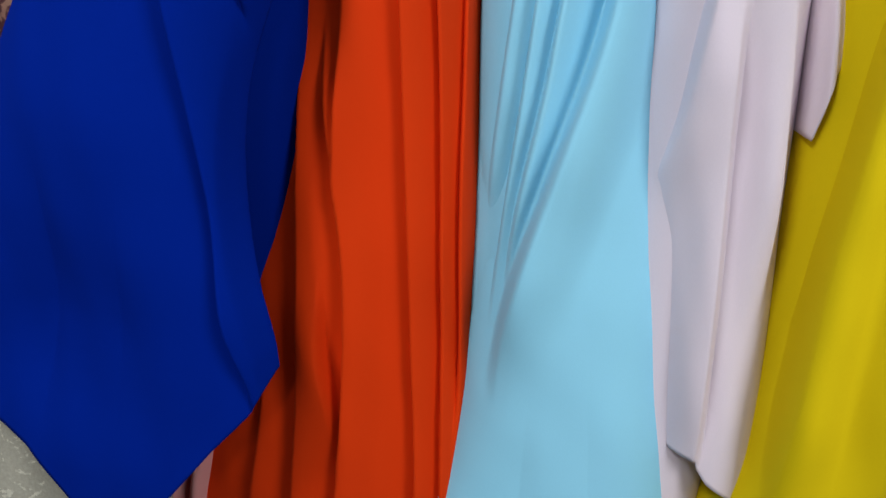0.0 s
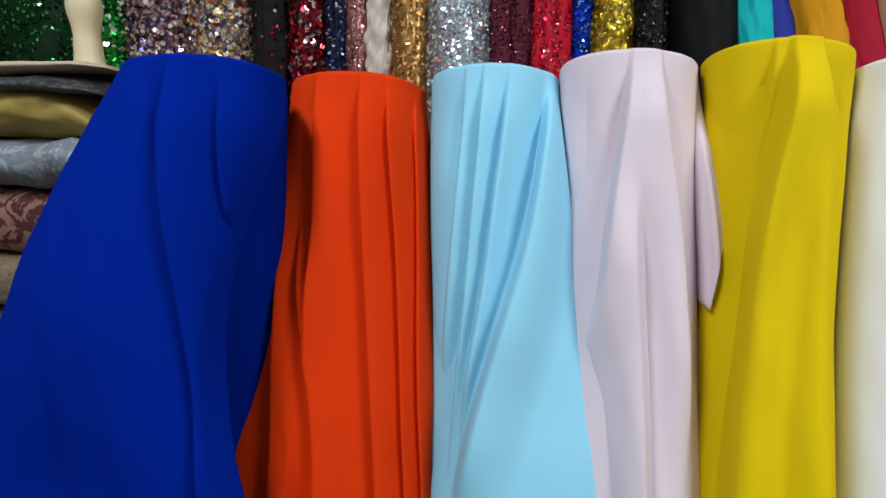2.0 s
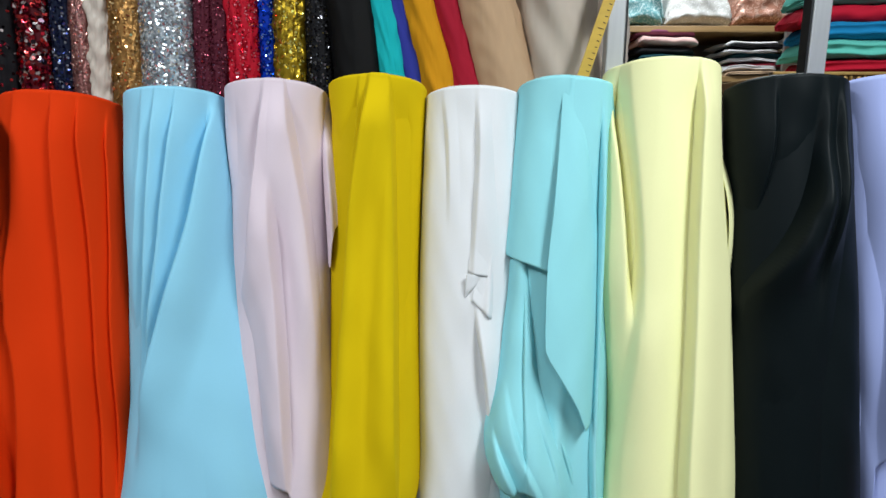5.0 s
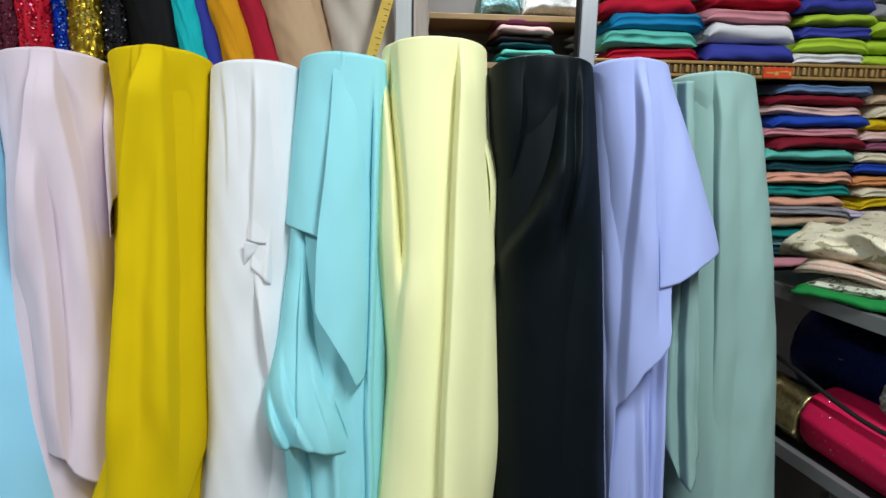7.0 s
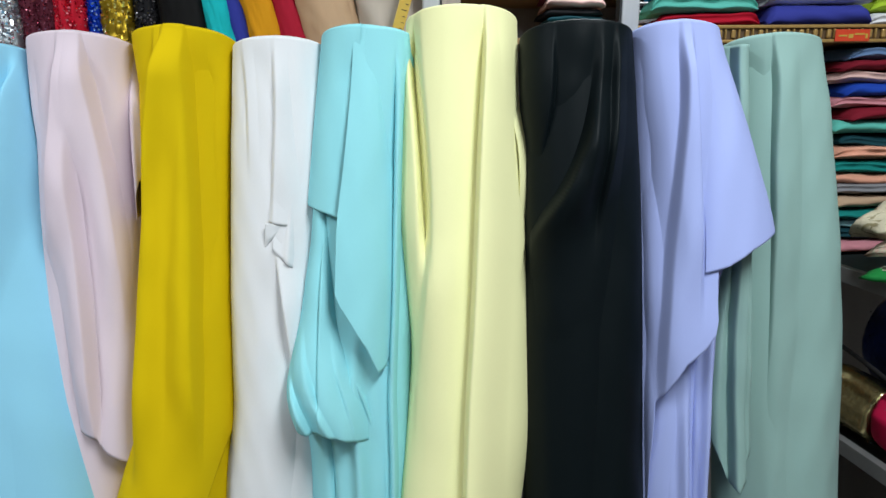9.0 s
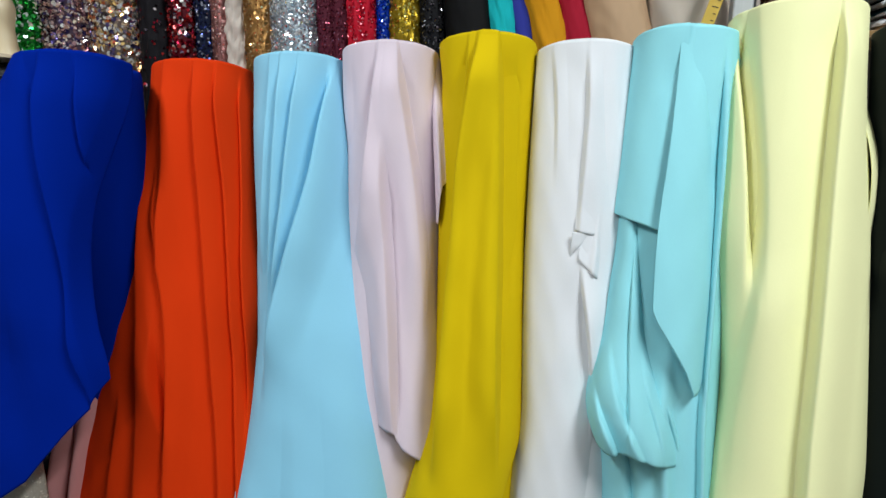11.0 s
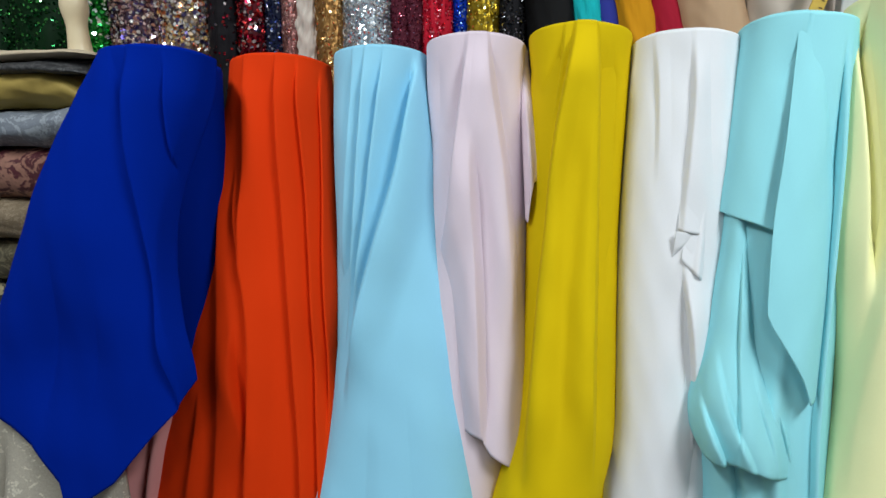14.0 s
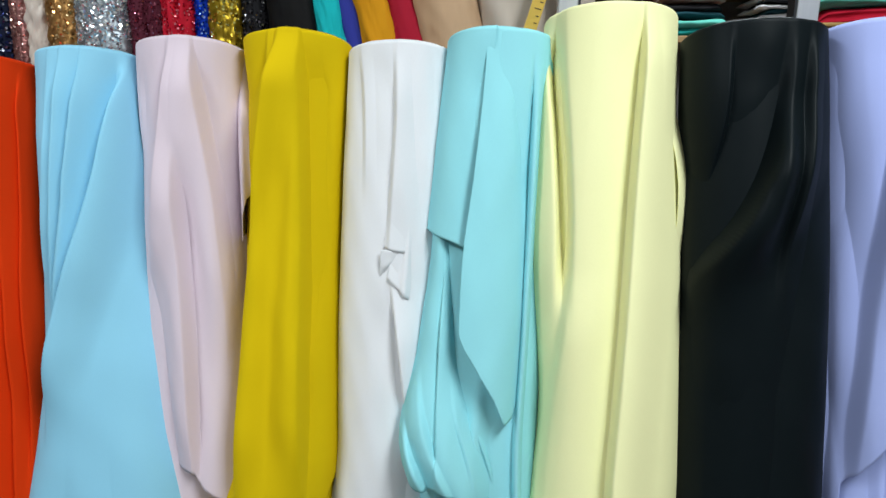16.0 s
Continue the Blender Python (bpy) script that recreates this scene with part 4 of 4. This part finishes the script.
part("upright", box(3.28, 3.3, 1.375, 1.80, 0, 2.4), M["wood"], shelf)
part("back", box(1.55, 3.28, 1.802, 1.815, 0, 2.4, 0), M["back_wall"], shelf)

up, low = "piles on the upper shelf", "piles on the lower shelf"
pile(1.39, 1.662, 1.36, 1.52, 1.552, ["red", "mint", "azure", "red", "mint", "azure", "red"], 0.048, 1, up)
pile(1.675, 1.945, 1.36, 1.68, 1.552, ["indigo", "white", "dusty pink", "red", "dusty pink", "red"], 0.050, 2, up)
pile(1.962, 2.19, 1.36, 1.68, 1.552, ["white", "lime", "indigo", "lime", "indigo", "lime"], 0.042, 3, up)
pile(2.205, 2.47, 1.36, 1.68, 1.552, ["lime", "lime", "lime", "grey", "grey"], 0.050, 4, up)
pile(1.925, 2.225, 1.37, 1.70, 0.887, ["black", "dusty pink", "dark teal", "pale blue", "teal", "tan", "grey", "peach", "teal", "peach", "dark teal", "mint", "maroon", "dusty pink", "cobalt", "blush", "maroon", "denim"], 0.0345, 5, low)
pile(2.245, 2.54, 1.37, 1.70, 0.887, ["teal", "red", "black", "dark teal", "pale blue", "lilac", "yellow", "ivory", "orange", "cobalt", "ivory", "mauve", "blush", "yellow", "ivory", "tan"], 0.037, 6, low)

# ---- posts and the bay behind them ----
def post(x, y, label, dark_face):
    ob = thing("shelf_post", x, y, 0, label, "post", "shelf posts")
    part("profile", box(x - 0.019, x + 0.019, y - 0.014, y + 0.022, 0, 2.6, 0.003), M["alu"], ob)
    part("slot", box(x + 0.0192 if dark_face > 0 else x - 0.0232, x + 0.0232 if dark_face > 0 else x - 0.0192, y - 0.012, y + 0.02, 0, 2.6, 0), M["dark_metal"], ob, "dark slotted face")


post(0.80, 1.02, "brushed aluminium shelf post with dark slot", 1)
post(1.225, 1.03, "brushed aluminium shelf post with dark slot", -1)

bay = thing("back_shelf", 1.7, 2.75, 0, "wooden shelf bay further back in the shop", "shelf")
for zb in (1.85, 1.63):
    part("board", box(0.8, 2.3, 2.58, 3.0, zb, zb + 0.028), M["wood"], bay)
part("back", box(0.8, 2.3, 3.002, 3.02, 0, 2.4, 0), M["back_wall"], bay)
for x in (0.8, 2.32):
    part("upright", box(x - 0.02, x, 2.58, 3.0, 0, 2.4), M["wood"], bay)
back_group = "piles on the back shelf"
pile(1.285, 1.555, 2.58, 2.85, 1.66, ["teal", "mint", "dark teal", "black", "blush", "mauve"], 0.036, 7, back_group)
pile(1.70, 1.935, 2.58, 2.85, 1.66, ["tan", "white", "maroon", "white", "dark teal", "white", "black", "white"], 0.021, 9, back_group)
pile(1.96, 2.20, 2.58, 2.85, 1.66, ["black", "white", "tan", "white", "grey", "ivory", "orange", "white"], 0.023, 10, back_group)
lace = [brocade("teal_lace", (0.12, 0.32, 0.34), (0.5, 0.65, 0.66), 45), brocade("white_lace", (0.6, 0.6, 0.57), (0.85, 0.85, 0.84), 45), brocade("peach_organza", (0.40, 0.18, 0.12), (0.75, 0.5, 0.4), 30, 0.5, 0.35)]
for k, (xa, xb, lb) in enumerate(((1.20, 1.39, "teal lace cloth bundled on the shelf"), (1.40, 1.70, "white sparkling lace cloth bundled on the shelf"), (1.71, 2.05, "peach organza cloth bundled on the shelf"))):
    folded(lb, xa, xb, 2.60, 2.86, 1.879, 2.02, lace[k], 2, 90 + k, soft=0.012, group="lace bundles on the back shelf", bend=0.02)

# ---- wooden yardstick leaning among the rolls ----
stick = thing("yardstick", 0.735, 1.02, 1.0, "yellow wooden yardstick leaning against the rolls", "yardstick")
axis = Matrix.Translation((0.742, 0.985, 1.545)) @ pose(0, 0, 0, 0, 17)
bm = box(-0.012, 0.012, -0.003, 0.003, -0.55, 0.45, 0.001)
bmesh.ops.transform(bm, matrix=axis, verts=bm.verts)
rod = part("rod", bm, M["stick"], stick)
for k in range(-10, 24):
    w = 0.012 if k % 5 == 0 else 0.006
    bm = box(0.0085 - w, 0.0085, -0.0038, -0.0032, k * 0.0125 - 0.0007, k * 0.0125 + 0.0007, 0)
    bmesh.ops.transform(bm, matrix=axis, verts=bm.verts)
    part("tick", bm, M["ink"], rod)

# ---- steel rack in front of the lower shelf ----
rack = thing("steel_rack", 1.9, 0.9, 0, "grey steel rack with two open shelves", "rack")
SKEW = Matrix.Translation((1.80, 1.06, 0)) @ pose(0, 0, 0, 0, 0, 9)


def rack_part(name, x0, x1, y0, y1, z0, z1, material, parent, label=""):
    bm = box(x0, x1, y0, y1, z0, z1, 0.002)
    bmesh.ops.transform(bm, matrix=SKEW, verts=bm.verts)
    return part(name, bm, material, parent, label)


for zs in (0.925, 0.50, 0.08):
    rack_part("rail", 0, 0.022, -1.3, 0.15, zs, zs + 0.038, M["steel"], rack)
    rack_part("shelf_plate", 0.023, 0.50, -1.3, 0.15, zs + 0.026, zs + 0.032, M["dark_metal"], rack)
for yy in (-1.3, 0.15):
    rack_part("leg", 0.01, 0.045, yy, yy + 0.035, 0, 0.92, M["steel"], rack)
    rack_part("leg", 0.465, 0.50, yy, yy + 0.035, 0, 0.92, M["steel"], rack)

floral = brocade("floral_silk", (0.66, 0.60, 0.44), (0.30, 0.26, 0.14), 16, cut=0.6)
blossom = brocade("blossom_silk", (0.66, 0.46, 0.36), (0.60, 0.55, 0.42), 22)
meadow = brocade("meadow_silk", (0.55, 0.58, 0.45), (0.10, 0.09, 0.06), 26)
leafy = cloth("leaf_green_silk", (0.015, 0.20, 0.045), 0.5, 0.05)
gl = "floral silks on the rack"
folded("leaf green silk folded on the steel rack", 1.85, 2.19, 0.70, 1.12, 0.957, 0.992, leafy, 1, 61, soft=0.009, group=gl, turn=-62)
folded("dark blossomed silk folded on the steel rack", 1.87, 2.24, 0.68, 1.10, 0.985, 1.015, meadow, 3, 62, soft=0.009, group=gl, turn=-62)
folded("peach blossomed silk folded on the steel rack", 1.86, 2.22, 0.72, 1.13, 1.008, 1.046, blossom, 3, 63, soft=0.011, group=gl, turn=-64, bend=0.004)
folded("cream floral silk rumpled on the steel rack", 1.85, 2.22, 0.76, 1.17, 1.036, 1.122, floral, 2, 64, soft=0.024, group=gl, turn=-66, bend=0.012)


def lying_roll(label, xa, ya, xb, yb, z, r, material, flakes=None, count=0, seed=0, size=0.0016):
    ob = thing("fabric_roll", (xa + xb) / 2, (ya + yb) / 2, z - r, label, "fabric roll", "fabric rolls lying on the rack")
    part("roll", roll_mesh(xa, ya, z, xb, yb, z, r, seed, 0.006), material, ob)
    if flakes:
        g = np.random.RandomState(seed)
        pts, faces = [], []
        a, bb = np.array((xa, ya, z)), np.array((xb, yb, z))
        d = (bb - a) / np.linalg.norm(bb - a)
        side = np.cross(d, (0, 0, 1))
        for k in range(count):
            q, th = g.uniform(0, 1), g.uniform(0, 6.28)
            o = side * math.cos(th) + np.array((0, 0, 1)) * math.sin(th)
            mid = a + (bb - a) * q + o * (r + 0.004)
            u = d + g.normal(0, 0.4, 3)
            u /= np.linalg.norm(u)
            w = np.cross(o, u)
            n = len(pts)
            pts += [tuple(mid + size * (i * u + j * w)) for i, j in ((1, 0), (0, 1), (-1, 0), (0, -1))]
            faces.append((n, n + 1, n + 2, n + 3))
        mesh = bpy.data.meshes.new("glitter")
        mesh.from_pydata(pts, [], faces)
        tagged(part("glitter", mesh, flakes, ob, "silver glitter specks"), kind="stuff")
    return ob


# crimson raised to make up for light that the plate above blocks
lying_roll("crimson glitter fabric roll lying on the rack", 1.915, 0.97, 2.05, 0.10, 0.622, 0.088, cloth("crimson_glitter", (0.62, 0.014, 0.075), 0.5), SILVER_F, 700, 71)
lying_roll("pale gold foil fabric roll lying on the rack", 1.875, 1.17, 1.905, 0.985, 0.605, 0.072, foil("gold_foil", (0.50, 0.42, 0.20), 0.22), GOLD_F, 30, 72)
# the cloth's blue glint is put into its base colour
lying_roll("dark navy sequinned fabric roll lying on the rack", 2.10, 1.20, 2.21, 0.10, 0.735, 0.155, foil("night_cloth", (0.012, 0.03, 0.17), 0.35), NAVY_F, 900, 73, 0.003)
lying_roll("grey lace fabric roll lying on the rack", 1.95, 0.80, 2.00, 0.25, 0.765, 0.060, brocade("grey_lace", (0.16, 0.15, 0.11), (0.42, 0.41, 0.36), 40))

# a black lead that hangs across the rack
wire = bpy.data.curves.new("cable", "CURVE")
wire.dimensions, wire.bevel_depth, wire.bevel_resolution = "3D", 0.006, 3
sp = wire.splines.new("POLY")
sp.points.add(24)
for k in range(25):
    q = k / 24
    sp.points[k].co = (1.815 + 0.10 * q, 1.16 - 0.75 * q, 0.765 - 0.055 * math.sin(q * 2.6) + 0.008 * math.sin(q * 9), 1)
cable_mesh = bpy.data.meshes.new_from_object(new("cable_guide", wire))
bpy.data.objects.remove(bpy.data.objects["cable_guide"])
cable = part("cable", smooth(cable_mesh), M["rubber"], None)
tagged(cable, "black rubber cable hanging across the steel rack", "cable")

# ---- stack of folded brocades beside the blue bolt ----
plinth = part("plinth", box(-1.75, -0.72, 0.78, 1.25, 0, 0.30), M["wood"], None)
tagged(plinth, "low wooden plinth under the brocade stack", "plinth")
ST = "brocades stacked beside the bolts"
# base colours lowered by about a quarter to paint in the light's falloff
stack = [(0.300, 0.379, "dark crimson velvet", cloth("crimson_velvet", (0.11, 0.004, 0.010), 0.6)),
         (0.375, 0.456, "deep red velvet", cloth("red_velvet", (0.15, 0.005, 0.010), 0.6)),
         (0.452, 0.568, "grey blue lace", brocade("slate_lace", (0.05, 0.06, 0.07), (0.14, 0.15, 0.16), 30)),
         (0.564, 0.661, "beige beaded lace", brocade("beige_lace", (0.18, 0.15, 0.11), (0.34, 0.30, 0.23), 40)),
         (0.657, 0.789, "navy blue satin", cloth("navy_satin", (0.008, 0.014, 0.04), 0.5)),
         (0.785, 0.820, "ivory beaded silk", cloth("ivory_silk", (0.26, 0.23, 0.17), 0.5)),
         (0.816, 0.957, "black and gold brocade", brocade("black_gold", (0.012, 0.014, 0.02), (0.42, 0.36, 0.22), 22, 0.5, 0.4)),
         (0.953, 1.058, "bronze brocade", brocade("bronze", (0.07, 0.06, 0.035), (0.22, 0.19, 0.12), 35, 0.4, 0.45)),
         (1.054, 1.162, "taupe woven silk", brocade("taupe_silk", (0.17, 0.125, 0.075), (0.27, 0.21, 0.14), 50, 0.2)),
         (1.158, 1.282, "plum brocade with rose scrolls", brocade("plum_rose", (0.06, 0.008, 0.014), (0.30, 0.15, 0.11), 14, 0.3, 0.45, 0.5)),
         (1.278, 1.365, "silver grey lace", brocade("silver_lace", (0.15, 0.17, 0.20), (0.26, 0.29, 0.32), 18)),
         (1.361, 1.446, "old gold velvet", cloth("gold_velvet", (0.30, 0.22, 0.06), 0.55, 0.3, 300, 0.3, 0.75, 1.2))]
for k, (za, zb, nm, mt) in enumerate(stack):
    folded(nm + " folded thick in a tall stack", -1.62, -0.70 - 0.012 * (k % 3) - (0.10 if k < 6 else 0), 0.745 + 0.008 * (k % 2), 1.06, za, zb, mt, 1, 100 + k, soft=0.011, group=ST, bend=0.006 * math.sin(k * 1.9))
folded("black lace folded on the brocade stack", -1.62, -0.70, 0.74, 1.06, 1.436, 1.478, brocade("black_lace", (0.010, 0.010, 0.012), (0.06, 0.06, 0.06), 50), 1, 120, 0.3, 0.010, group=ST)
folded("pale cream velvet folded atop the brocade stack", -1.62, -0.70, 0.745, 1.06, 1.472, 1.530, cloth("cream_velvet", (0.46, 0.38, 0.27), 0.7, 0.2), 1, 121, 0.75, 0.004, group=ST)

# ---- cloths that hang under the blue corner ----
organza = brocade("beaded_organza", (0.36, 0.33, 0.27), (0.62, 0.58, 0.48), 26, 0.3, 0.4, 0.62)
b = thing("fabric_bolt", -0.70, 0.52, 0, "beige embroidered organza bolt behind the blue corner", "fabric bolt", "short bolts")
part("roll", roll_mesh(-0.70, 0.52, 0.0, -0.70, 0.57, 0.80, 0.085, 4), organza, b)
drape("drape", -0.70, 0.57, 0.82, 0.10, [(0.82, -0.80), (0.7, -0.86), (0.5, -0.915), (0.25, -0.93)], [(0.82, -0.60), (0.7, -0.55), (0.5, -0.50), (0.25, -0.48)], [(0, 0.2), (1, 0.2)],
      [(0.15, 0.1, 0.1, 0.02, 0.8), (0.4, 0.38, 0.06, -0.02, 0.8), (0.55, 0.55, 0.1, 0.02, 0.8), (0.8, 0.8, 0.06, -0.015, 0.8)], organza, b, seed=41, wob=0.005)
rosy = cloth("rose_pink_cotton", (0.60, 0.26, 0.25))
b = thing("fabric_bolt", -0.56, 0.66, 0, "rose pink cotton bolt behind the blue corner", "fabric bolt", "short bolts")
part("roll", roll_mesh(-0.56, 0.66, 0.0, -0.56, 0.72, 0.80, 0.045, 6), rosy, b)
drape("drape", -0.56, 0.72, 0.82, 0.055, [(0.82, -0.62), (0.6, -0.64), (0.25, -0.66)], [(0.82, -0.47), (0.6, -0.51), (0.25, -0.53)], [(0, 0.2), (1, 0.2)],
      [(0.3, 0.25, 0.1, 0.02, 0.8), (0.5, 0.45, 0.05, -0.02, 0.8), (0.7, 0.75, 0.1, 0.018, 0.8)], rosy, b, nu=60, seed=42, wob=0.004)

# ---- turned post, cabinet and green cloth behind the stack ----
prof = [(0.0, 0.026), (0.06, 0.026), (0.08, 0.034), (0.10, 0.026), (0.16, 0.022), (0.19, 0.031), (0.215, 0.031), (0.235, 0.021), (0.30, 0.026), (0.36, 0.030), (0.42, 0.024), (0.45, 0.033), (0.48, 0.024), (0.6, 0.03)]
hh = np.linspace(0, 0.6, 90)
rad = np.interp(hh, [p[0] for p in prof], [p[1] for p in prof])
rad = np.convolve(np.pad(rad, 2, "edge"), np.ones(5) / 5, "valid")
an = np.linspace(0, 2 * np.pi, 32, endpoint=False)
grid = np.stack([rad[:, None] * np.cos(an) - 0.857, rad[:, None] * np.sin(an) + 0.90, 1.40 + hh[:, None] + 0 * an], -1)
turned = part("turned_post", sheet("turned_post", grid, True), M["cream_paint"], None)
tagged(turned, "cream painted turned wooden post on the stack", "post")
cab = thing("cabinet", -1.9, 1.5, 0, "pale grey cabinet panel with cream frame", "cabinet")
part("panel", box(-2.08, -1.796, 1.45, 1.50, 0, 2.3), M["wall"], cab)
part("edge", box(-1.795, -1.742, 1.44, 1.50, 0, 2.3), M["cream_paint"], cab, "cream painted edge")
forest_net = dark("forest_net", (0.003, 0.022, 0.006))
forest_flake = sequin("forest_sequin", [(0.0, 0.05, 0.01), (0.0, 0.02, 0.005), (0.05, 0.25, 0.06)])
back_roll("dark green sequinned fabric roll", -1.16, 0.135, forest_net, forest_flake, 0.004, 1600, seed=40, y=1.22, sag=0.008)
back_roll("dark green sequinned fabric roll", -1.44, 0.150, forest_net, forest_flake, 0.004, 1600, seed=41, y=1.25, sag=0.008)
